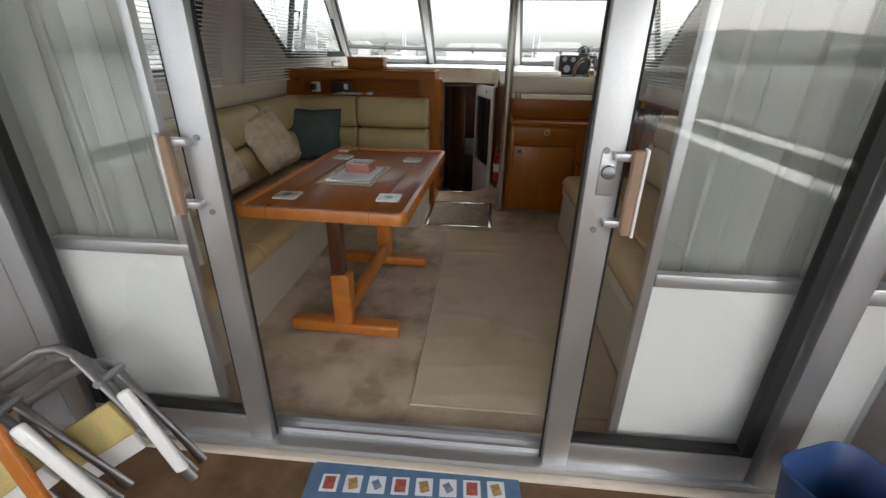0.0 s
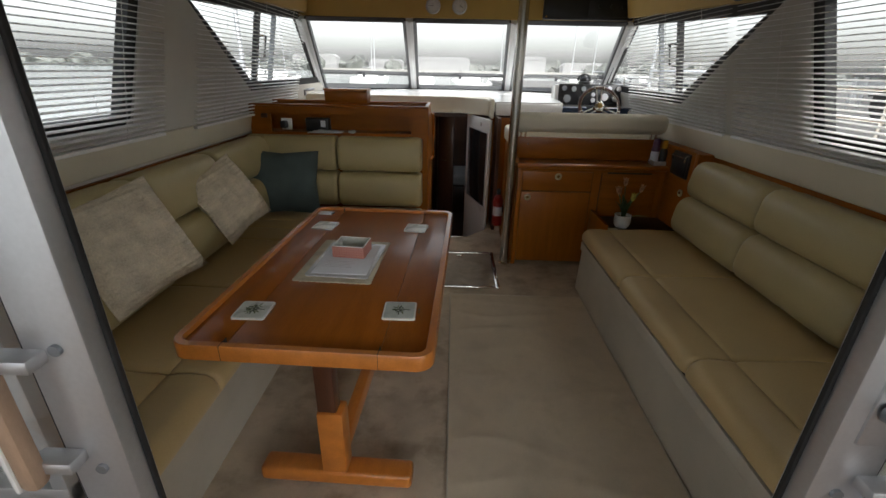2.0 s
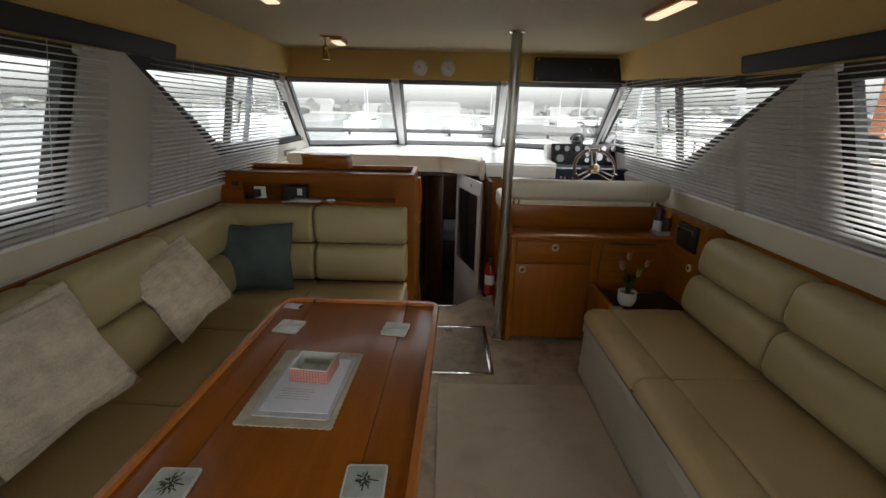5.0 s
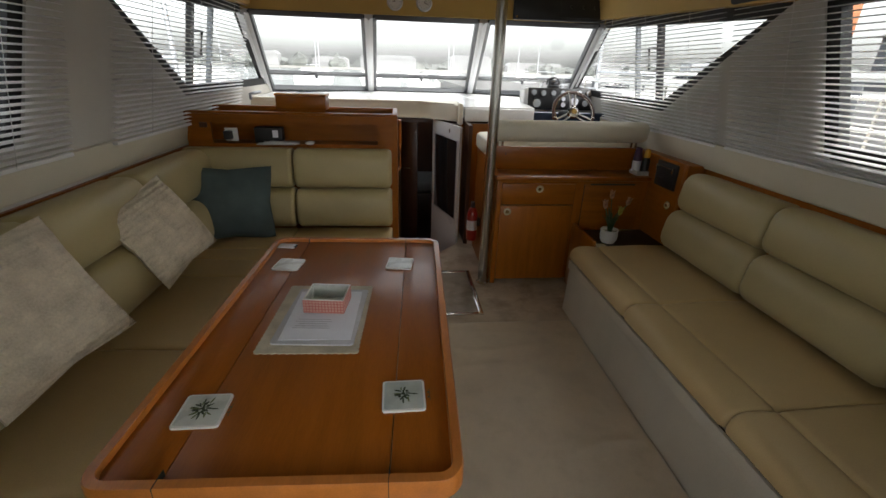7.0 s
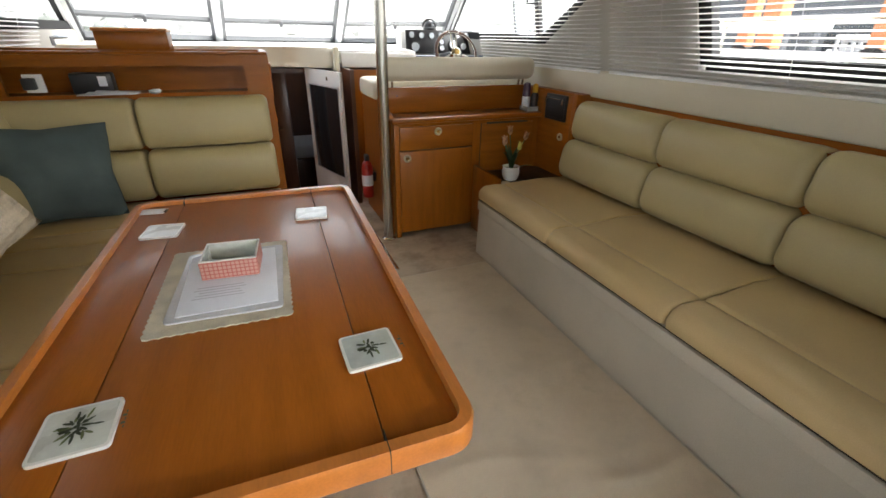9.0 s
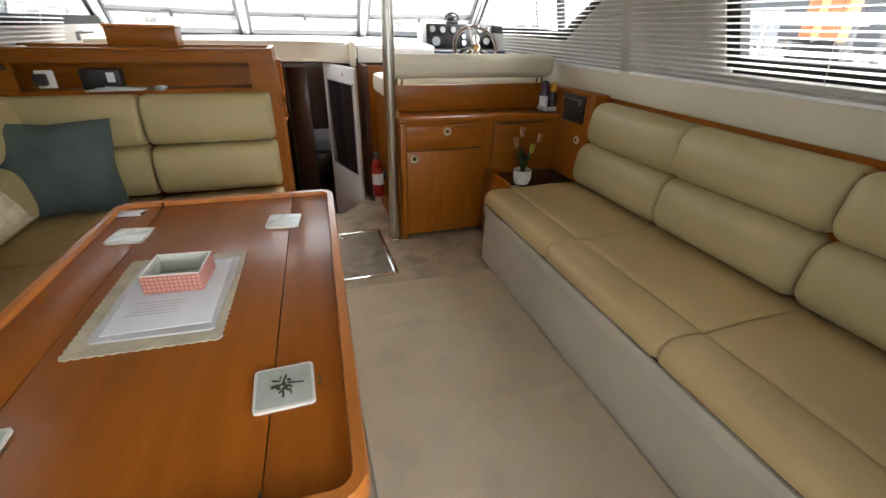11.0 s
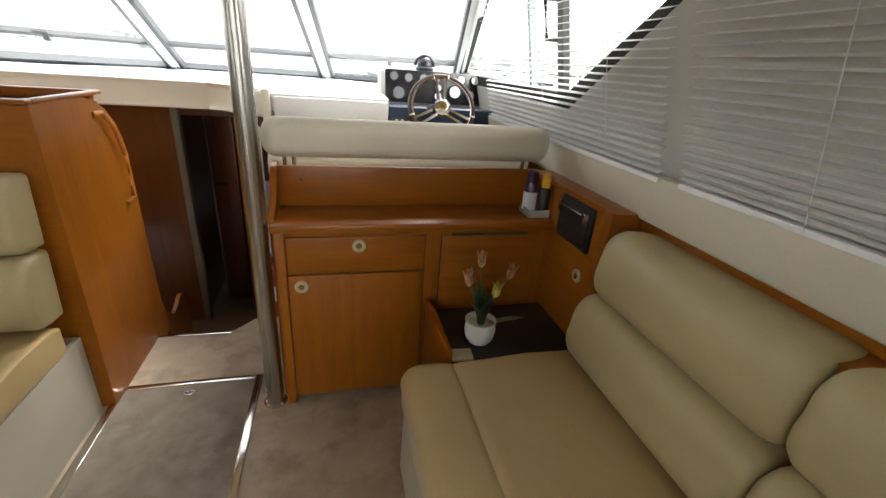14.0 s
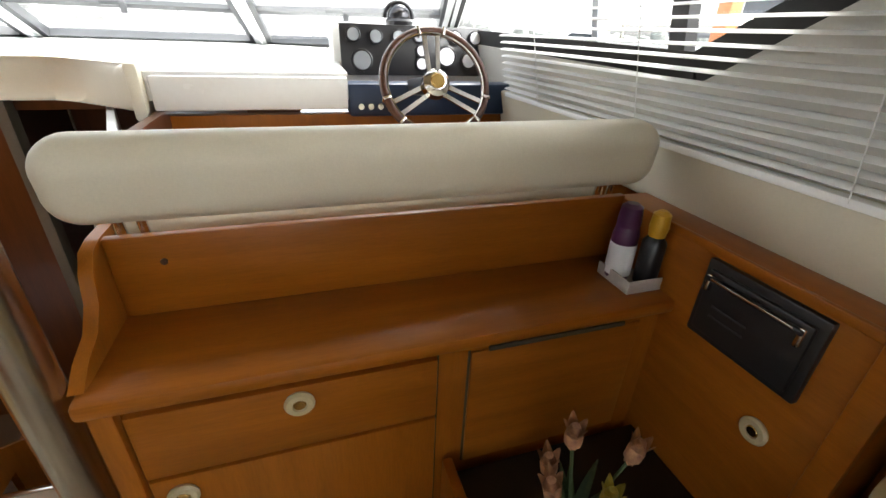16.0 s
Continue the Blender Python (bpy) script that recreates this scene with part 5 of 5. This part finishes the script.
part("body", lathe(bmesh.new(), (0, 0, 0), [(0.023, 0), (0.025, 0.006), (0.025, 0.10), (0.014, 0.118)]), BLACK, bt2)
part("cap", lathe(bmesh.new(), (0, 0, 0.115), [(0.017, 0), (0.02, 0.02), (0.018, 0.05), (0.008, 0.058)]), YELLOW, bt2)
hold = thing("bottle_holder", 1.551, 3.984, 0.792, "clear plastic tray under two bottles", "tray")
part("tray", B(((0, 0, 0.002), (0.092, 0.104, 0.004), 0.001)), CLEAR, hold)
part("front", B(((0, -0.0505, 0.016), (0.086, 0.003, 0.030), 0.001)), CLEAR, hold)
part("side", B(((-0.0445, 0, 0.016), (0.003, 0.104, 0.030), 0.001)), CLEAR, hold)

# ---------------- overhead ----------------
LIGHT_GLOW = glow_mat("lit_diffuser", (1.0, 0.80, 0.52), 0.45)
def ceiling_light(x, y, rz, L):
    c = thing("ceiling_light", x, y, CEIL_Z, "lit wood-framed strip light on the headliner", "lamp", "ceiling lights", rz)
    part("frame", B(((0, 0, -0.012), (0.085, L, 0.024), 0.004)), LIP_WOOD, c)
    part("diffuser", B(((0, 0, -0.027), (0.06, L - 0.03, 0.012), 0.005)), LIGHT_GLOW, c)
    return c


for x, y, rz, L in ((-0.68, 3.07, 0, 0.36), (1.02, 3.23, 0, 0.36), (-0.66, 4.33, 0, 0.20)):
    ceiling_light(x, y, rz, L)
spot = thing("spot_lamp", -0.72, 4.22, CEIL_Z, "small brass spot lamp on the headliner", "lamp")
part("base", lathe(bmesh.new(), (0, 0, -0.018), [(0.022, 0), (0.032, 0.006), (0.032, 0.018)]), BRASS, spot)
part("arm", cyl(bmesh.new(), (0, 0, -0.01), (0, 0, -0.06), 0.006, n=10), BRASS, spot)
part("head", lathe(bmesh.new(), (0, 0, -0.145), [(0.020, 0), (0.024, 0.004), (0.020, 0.02), (0.017, 0.05), (0.021, 0.075), (0.012, 0.09)]), BRASS, spot)


def clock(x, label, ang):
    c = thing("clock", x, Y_HEAD, 1.888, label, "clock", "instruments on the header", rx=90)
    part("case", lathe(bmesh.new(), (0, 0, 0), [(0.060, 0), (0.062, 0.012), (0.054, 0.026), (0.047, 0.027), (0.046, 0.018)]), ALU, c)
    part("face", lathe(bmesh.new(), (0, 0, 0.016), [(0.046, 0), (0.046, 0.003)]), GRP, c)
    for k in range(12):
        part("mark", B(((0, 0.039, 0.0195), (0.0022, 0.007, 0.001))), BLACK, c, m=pose(0, 0, 0, 0, 0, 30 * k))
    for a, l in ((ang, 0.032), (ang + 70, 0.022)):
        part("pointer", B(((0, l / 2, 0.021), (0.003, l, 0.001))), BLACK, c, m=pose(0, 0, 0, 0, 0, a))


clock(-0.141, "round white-faced clock on the header", 20)
clock(0.079, "round white-faced barometer on the header", -110)
pn = thing("header_panel", 1.14, Y_HEAD, 1.893, "black switch panel fixed to the header", "panel")
part("plate", B(((0, -0.02, 0), (0.74, 0.04, 0.18), 0.008)), BLACK, pn)
part("door", B(((0.16, -0.043, 0), (0.33, 0.008, 0.135), 0.004)), BLACK, pn)
for x in (-0.345, 0.345):
    for z in (-0.07, 0.07):
        part("screw", cyl(bmesh.new(), (x, -0.039, z), (x, -0.044, z), 0.008, n=10), BRASS, pn)
for x in (0.08, 0.18, 0.27):
    part("knob", cyl(bmesh.new(), (x, -0.046, 0.01), (x, -0.062, 0.01), 0.014, n=14), BLACK, pn)
bm = tube(bmesh.new(), [(-1.33, 5.0, 1.155), (-1.33, 5.0, 1.20), (-1.31, 5.02, 1.205), (-1.31, 5.2, 1.205)], 0.012, 8)
rail = tagged(part("grab_handle", bm, ALU_DARK), "grey grab handle at the dashboard corner", "handle")

# ---------------- cockpit things ----------------
dm = thing("door_mat", 0.13, 1.02, -0.015, "blue door mat printed with a row of pictures", "mat", rz=3)
MAT_BLUE = mat("blue_mat_pile", (0.10, 0.19, 0.32), 0.9, vary=0.15, scale=12, grain=350, bump=0.6)
part("pile_base", prism(bmesh.new(), rounded(0.70, 0.40, 0.03, 4), "z", 0, 0.008), MAT_BLUE, dm)
TILE = [PAPER, mat("mat_print_red", (0.40, 0.10, 0.07), 0.9, vary=0.3, scale=40), mat("mat_print_tan", (0.45, 0.28, 0.12), 0.9, vary=0.3, scale=40), mat("mat_print_blue", (0.20, 0.26, 0.36), 0.9, vary=0.3, scale=40)]
for j in range(3):
    for k in range(8):
        x, y = -0.275 + k * 0.078, 0.115 - j * 0.12
        t = part("picture_tile", B(((x, y, 0.0088), (0.056, 0.062, 0.0016))), PAPER, dm)
        part("print", B(((0, 0, 0), (0.036 - 0.006 * (k % 3), 0.045 - 0.006 * ((k + j) % 3), 0.0012))), TILE[1 + (k + j) % 3], t, m=pose(x, y, 0.0102, 0, 0, 15 * (k % 3)))

bk = thing("bucket", 1.26, 0.99, -0.015, "dark blue plastic bucket on the cockpit floor", "bucket", rz=20)
sq = lambda r: rounded(2 * r, 2 * r, r * 0.45, 5)
bm = bmesh.new()
R = [[bm.verts.new((u, v, z)) for u, v in sq(r)] for r, z in ((0.09, 0.0), (0.13, 0.33), (0.137, 0.34), (0.132, 0.345), (0.123, 0.33), (0.085, 0.012))]
for a, b in zip(R, R[1:]):
    for i in range(len(a)):
        bm.faces.new((a[i], a[(i + 1) % len(a)], b[(i + 1) % len(a)], b[i]))
bm.faces.new(R[0][::-1]), bm.faces.new(R[-1])
part("shell", bm, BLUE_PLASTIC, bk)
part("scoop_handle", tube(bmesh.new(), [(0.02, -0.03, 0.03), (0.07, -0.05, 0.30), (0.16, -0.12, 0.42)], 0.018, 8), GRP, bk)
fl = thing("boat_hook", 1.47, 1.17, -0.015, "red-gripped boat hook leaning in the cockpit corner", "boat hook", rx=4, ry=8)
part("shaft", cyl(bmesh.new(), (0, 0, 0), (0, 0, 0.5), 0.014, n=12), BLACK, fl)
part("grip", cyl(bmesh.new(), (0, 0, 0.5), (0, 0, 1.15), 0.024, n=14), RED, fl)
part("end_ring", cyl(bmesh.new(), (0, 0, 0.46), (0, 0, 0.52), 0.03, n=14), BLACK, fl)

TUBE_GREY = mat("dull_aluminium_tube", (0.26, 0.25, 0.25), 0.38, metal=0.6, vary=0.08, grain=120, bump=0.03)
CANVAS = mat("ochre_canvas", (0.50, 0.40, 0.16), 0.85, vary=0.2, scale=8, grain=300, bump=0.4)
def folding_chair(x, y, rz, lean_deg, side_deg, label):
    c = thing("folding_chair", x, y - 0.03, -0.015, label, "chair", "folded deck chairs", rz, rx=lean_deg, ry=side_deg)
    for k, (w, h, o) in enumerate(((0.34, 0.58, 0.0), (0.30, 0.54, 0.045), (0.32, 0.48, 0.09))):
        pts = [(-w / 2, o, 0.02), (-w / 2, o, h - 0.06), (-w / 2 + 0.02, o, h - 0.02), (-w / 2 + 0.06, o, h), (w / 2 - 0.06, o, h), (w / 2 - 0.02, o, h - 0.02), (w / 2, o, h - 0.06), (w / 2, o, 0.02)]
        part("tube_frame", tube(bmesh.new(), pts, 0.014, 10), TUBE_GREY, c)
    part("seat_cloth", B(((0.03, 0.022, 0.30), (0.20, 0.02, 0.12), 0.006)), CANVAS, c)
    part("back_cloth", B(((-0.02, 0.068, 0.24), (0.20, 0.02, 0.14), 0.006)), GRP, c, "white webbing")
    for s in (-1, 1):
        part("arm_rest", B(((s * 0.175, -0.02, 0.24), (0.038, 0.024, 0.30), 0.01, 3)), GRP, c, "white plastic arm rest", m=pose(0, 0, 0, 0, s * 6, 0))
        part("hinge", cyl(bmesh.new(), (s * 0.17, -0.015, 0.42), (s * 0.17, 0.10, 0.42), 0.012, n=10), ALU_DARK, c)
    return c


folding_chair(-0.66, 1.00, 20, -14, -30, "folded aluminium deck chair with white arms and ochre cloth")
folding_chair(-0.80, 0.88, 24, -12, -34, "folded aluminium deck chair with white arms and ochre cloth")
slat = thing("wooden_plank", -0.74, 0.82, -0.015, "orange varnished wooden board leaning on the deck chairs", "board", rx=-8, ry=-22)
part("board", B(((0, 0, 0.32), (0.055, 0.02, 0.64), 0.006)), LIP_WOOD, slat)

# ---------------- outside ----------------
WATER = mat("grey_harbour_water", (0.16, 0.18, 0.18), 0.12, vary=0.2, scale=1.2, grain=8, bump=0.35)
structure("water", B(span(-600, 600, -600, 600, -1.3, -1.0)), WATER, "grey harbour water", "water")
CONCRETE = mat("pontoon_concrete", (0.42, 0.41, 0.38), 0.9, vary=0.12, scale=3, grain=120, bump=0.3)
HULL = mat("white_boat_hull", (0.78, 0.78, 0.76), 0.3, vary=0.04, scale=0.7, bump=0.01)
TINT = mat("dark_boat_window", (0.02, 0.025, 0.03), 0.08, vary=0.1, bump=0)
ORANGE = mat("orange_lift_paint", (0.60, 0.22, 0.09), 0.45, vary=0.1, scale=2, bump=0.02)
GREY_COVER = mat("grey_sail_cover", (0.38, 0.39, 0.40), 0.8, vary=0.2, scale=3, bump=0.3)
structure("foredeck", B(span(-1.75, 2.05, 6.76, 7.0, 0.9, 1.10), span(-1.75, 0.0, 7.0, 7.2, 0.9, 1.10), span(0.25, 2.05, 7.0, 7.2, 0.9, 1.10), span(-1.75, 2.05, 7.2, 9.6, 0.9, 1.10, 0.05)), GRP, "white foredeck beyond the windscreen", "deck")
structure("side_deck", B(span(-2.2, -1.62, -2.2, 8.0, 0.55, 0.75, 0.03), span(1.92, 2.5, -2.2, 8.0, 0.55, 0.75, 0.03)), GRP, "white side decks", "deck")


def moored_boat(x, y, rz, L, W, mast, cover, label):
    b = thing("moored_boat", x, y, -1.0, label, "boat", "moored boats", rz)
    bm = bmesh.new()
    rings = []
    for f in (0.0, 0.25, 0.5, 0.7, 0.85, 0.95, 1.0):
        w = W / 2 * (1 - max(0, (f - 0.45) / 0.55) ** 4.0) + 0.02
        yy = -L / 2 + f * L
        zt = 1.0 + 0.5 * f * f
        rings.append([bm.verts.new(p) for p in ((-w, yy, zt), (-w * 0.8, yy - 0.3 * f, 0.0), (w * 0.8, yy - 0.3 * f, 0.0), (w, yy, zt))])
    for a, c in zip(rings, rings[1:]):
        for i in range(4):
            bm.faces.new((a[i], a[(i + 1) % 4], c[(i + 1) % 4], c[i]))
    bm.faces.new(rings[0]), bm.faces.new(rings[-1][::-1])
    part("hull", bm, HULL, b)
    bm = prism(bmesh.new(), [(-L * 0.3, 1.0), (L * 0.22, 1.15), (L * 0.08, 1.9), (-L * 0.26, 1.95)], "x", -W * 0.36, W * 0.36)
    part("cabin", bm, HULL, b)
    for s in (-1, 1):
        bm = prism(bmesh.new(), [(-L * 0.22, 1.45), (L * 0.10, 1.45), (L * 0.06, 1.75), (-L * 0.22, 1.75)], "x", s * W * 0.362, s * W * 0.366)
        part("window", bm, TINT, b)
    if mast:
        part("mast", cyl(bmesh.new(), (0, L * 0.1, 1.5), (0, L * 0.1, 1.5 + L * 1.1), 0.07, 0.05, n=8), ALU, b)
        part("boom", cyl(bmesh.new(), (0, L * 0.1, 2.5), (0, -L * 0.35, 2.45), 0.05, n=8), ALU, b)
    if cover:
        bm = bmesh.new()
        box(bm, (0, -L * 0.18, 2.35), (W * 0.65, L * 0.3, 0.7), 0.15)
        part("canopy", bm, GREY_COVER, b)
    for s in (-1, 1):
        part("guard_rail", tube(bmesh.new(), [(s * W * 0.45, -L * 0.3, 1.05), (s * W * 0.45, -L * 0.3, 1.7), (s * W * 0.40, L * 0.25, 1.85), (s * W * 0.1, L * 0.48, 1.95)], 0.025, 6), ALU, b)
    return b


moored_boat(-11.0, -1.5, 4, 10.5, 3.2, True, False, "white sailing yacht moored alongside")
moored_boat(-6.3, 13.5, -6, 9.5, 3.2, True, False, "white sailing yacht moored ahead")
moored_boat(7.4, 17.0, 8, 9.0, 3.0, True, False, "white sailing yacht moored ahead")
moored_boat(22.0, 36.0, 80, 9.5, 3.0, False, True, "white motor cruiser with a grey canopy laid up on the quay").location.z = -0.2
for k, (x, y, r, L) in enumerate(((-26, 62, 12, 9), (-14, 78, -8, 11), (-4.5, 70, 5, 9), (9, 82, -12, 10), (20, 66, 15, 10), (33, 84, 0, 12), (-42, 85, 20, 12), (-3, -16, 80, 11), (8, -20, 95, 10), (-19, 52, 5, 9), (-10, 58, -4, 10), (1.5, 54, 8, 9), (6, 60, -6, 11), (14, 55, 3, 9), (27, 58, -9, 10))):
    moored_boat(x, y, r, L, 3.1, k % 3 != 2, False, "white boat moored across the harbour")
structure("pontoon", B(span(-3.6, -2.7, -20, 40, -1.05, -0.55, 0.03)), CONCRETE, "grey concrete pontoon", "pontoon")
ASPHALT = mat("worn_quay_asphalt", (0.085, 0.083, 0.08), 0.9, vary=0.25, scale=1.5, grain=60, bump=0.3)
structure("quay", B(span(4.6, 60, -30, 60, -1.2, 0.3, 0.05)), ASPHALT, "dark grey worn quay surface", "pavement")
SHED = mat("grey_shed_cladding", (0.115, 0.12, 0.13), 0.7, vary=0.12, scale=0.6, grain=20, bump=0.1, stretch=(1, 1, 0.2))
shed = thing("harbour_shed", 36, 13, 0.3, "grey clad harbour shed on the quay", "building")
part("wall", B(((0, 0, 2.0), (6, 36, 4.0), 0.02)), SHED, shed)
part("roof", prism(bmesh.new(), [(-3.3, 4.0), (3.3, 4.0), (0, 5.2)], "y", -18.3, 18.3), SHED, shed)
for k in range(7):
    part("shutter_door", B(((-3.02, -15 + 5 * k, 1.3), (0.06, 2.6, 2.6), 0.01)), (GREY_COVER, TINT, SHED)[k % 3], shed)
rq = random.Random(21)
for k in range(16):
    x, y, w, h = rq.uniform(8, 30), rq.uniform(5, 34), rq.uniform(0.7, 2.2), rq.uniform(0.5, 1.3)
    if 11 < x < 18 and 8 < y < 14.5:
        x += 8
    cr = thing("boat_cradle", x, y, 0.3, "boat cradle of pale and dark beams standing on the quay", "cradle", "boat cradles", rq.uniform(0, 90))
    for dx in (-w / 2, w / 2):
        part("side_beam", B(((dx, 0, h - 0.08), (0.12, w * 1.4, 0.16), 0.01)), (HULL, GREY_COVER, SHED)[k % 3], cr)
        for dy in (-w * 0.6, w * 0.6):
            part("leg", B(((dx, dy, (h - 0.16) / 2), (0.10, 0.10, h - 0.16), 0.01)), (SHED, GREY_COVER)[k % 2], cr)
    part("cross_beam", B(((0, 0, h * 0.6), (w, 0.14, 0.16), 0.01)), (TINT, GREY_COVER)[k % 2], cr)
rail = thing("guard_rail", 2.36, 3.2, 0.75, "stainless guard rail along the side deck", "railing")
for z in (0.44, 0.60):
    part("rail_bar", cyl(bmesh.new(), (0, -3.8, z), (0, 3.9, z), 0.013, n=10), CHROME, rail)
for y in (-3.8, -1.9, 0.06, 2.0, 3.9):
    part("stanchion", cyl(bmesh.new(), (0, y, 0), (0, y, 0.61), 0.012, n=10), CHROME, rail)
lift = thing("boat_hoist", 14.5, 11.25, 0.3, "orange gantry boat hoist on the quay", "hoist")
for x in (-2.5, 2.5):
    for y in (-2.05, 2.05):
        part("leg", B(((x, y, 3.0), (0.42, 0.42, 6.0), 0.03)), ORANGE, lift)
        part("wheel", cyl(bmesh.new(), (x - 0.25, y, 0.45), (x + 0.25, y, 0.45), 0.45, n=20), RUBBER, lift)
    part("beam", B(((x, 0, 5.8), (0.6, 5.0, 0.7), 0.03)), ORANGE, lift)
    part("cross_beam", B(((0, -2.05, 5.9), (5.0, 0.5, 0.6), 0.03)), ORANGE, lift)

# Distance haze is put into this colour: woods and hill greyed and lightened.
FAR_HAZE_GREEN = mat("far_hazed_woods", (0.17, 0.18, 0.165), 0.9, vary=0.35, scale=0.15, grain=1.2, bump=0.5)
rng = random.Random(4)
bm = bmesh.new()
for k in range(240):
    a = math.tau * k / 240
    r = 430 + rng.uniform(-25, 25)
    h = rng.uniform(3, 9)
    m = Matrix.Translation((r * math.sin(a), r * math.cos(a), h * 0.35 - 1)) @ Matrix.Diagonal((rng.uniform(6, 11), rng.uniform(6, 11), h, 1))
    q = bmesh.ops.create_icosphere(bm, subdivisions=2, radius=1.0, matrix=m)
    for v in q["verts"]:
        v.co += Vector((noise.noise(v.co * 0.4), noise.noise(v.co * 0.4 + Vector((9, 0, 0))), noise.noise(v.co * 0.5 + Vector((0, 9, 0))))) * 4.0
tagged(part("far_trees", bm, FAR_HAZE_GREEN), "woods along the far shore, greyed for haze", "trees", kind="stuff")
bm = bmesh.new()
NA, NR = 90, 10
ridge = []
for i in range(NA + 1):
    x = -520 + 1040 * i / NA
    top = 26 + 9 * noise.noise(Vector((x * 0.006, 2.0, 0))) + 3.0 * noise.noise(Vector((x * 0.03, 5.0, 0)))
    ridge.append([bm.verts.new((x + 3 * noise.noise(Vector((i, j, 1.0))), -378 - 16 * j, -1 + top * math.sin(math.pi * min(0.5, j / 14)) ** 0.8 + 1.6 * noise.noise(Vector((i * 0.9, j * 0.9, 4.0))) * (j > 0))) for j in range(NR + 1)])
for ra, rb in zip(ridge, ridge[1:]):
    for j in range(NR):
        bm.faces.new((ra[j], rb[j], rb[j + 1], ra[j + 1]))
structure("hill", bm, FAR_HAZE_GREEN, "dark wooded hill across the harbour astern", "ground")
structure("shore", B(span(-580, 580, 385, 580, -1.1, 0.6), span(-580, 580, -580, -385, -1.1, 0.6)), CONCRETE, "low grey far shore", "ground")
# Walls and roofs share one grey that stands in for haze.
FAR_HAZE_WALL = mat("far_hazed_wall", (0.33, 0.33, 0.33), 0.9, vary=0.08, scale=0.2, bump=0.05)
for k, (x, w, h) in enumerate(((-210, 60, 7), (-120, 38, 9), (-60, 30, 6), (-10, 46, 8), (60, 36, 10), (120, 50, 6), (200, 60, 8))):
    hb = thing("waterfront_building", x, 390 + 9 * (k % 3), 0, "waterfront building across the harbour, in one haze grey", "building", "waterfront buildings")
    part("wall", B(((0, 6, h / 2), (w, 12, h), 0)), FAR_HAZE_WALL, hb)
    part("roof", prism(bmesh.new(), [(-w / 2 - 0.5, h), (w / 2 + 0.5, h), (w / 2 - 3, h + 2.6), (-w / 2 + 3, h + 2.6)], "y", -0.5, 12.5), FAR_HAZE_WALL, hb)
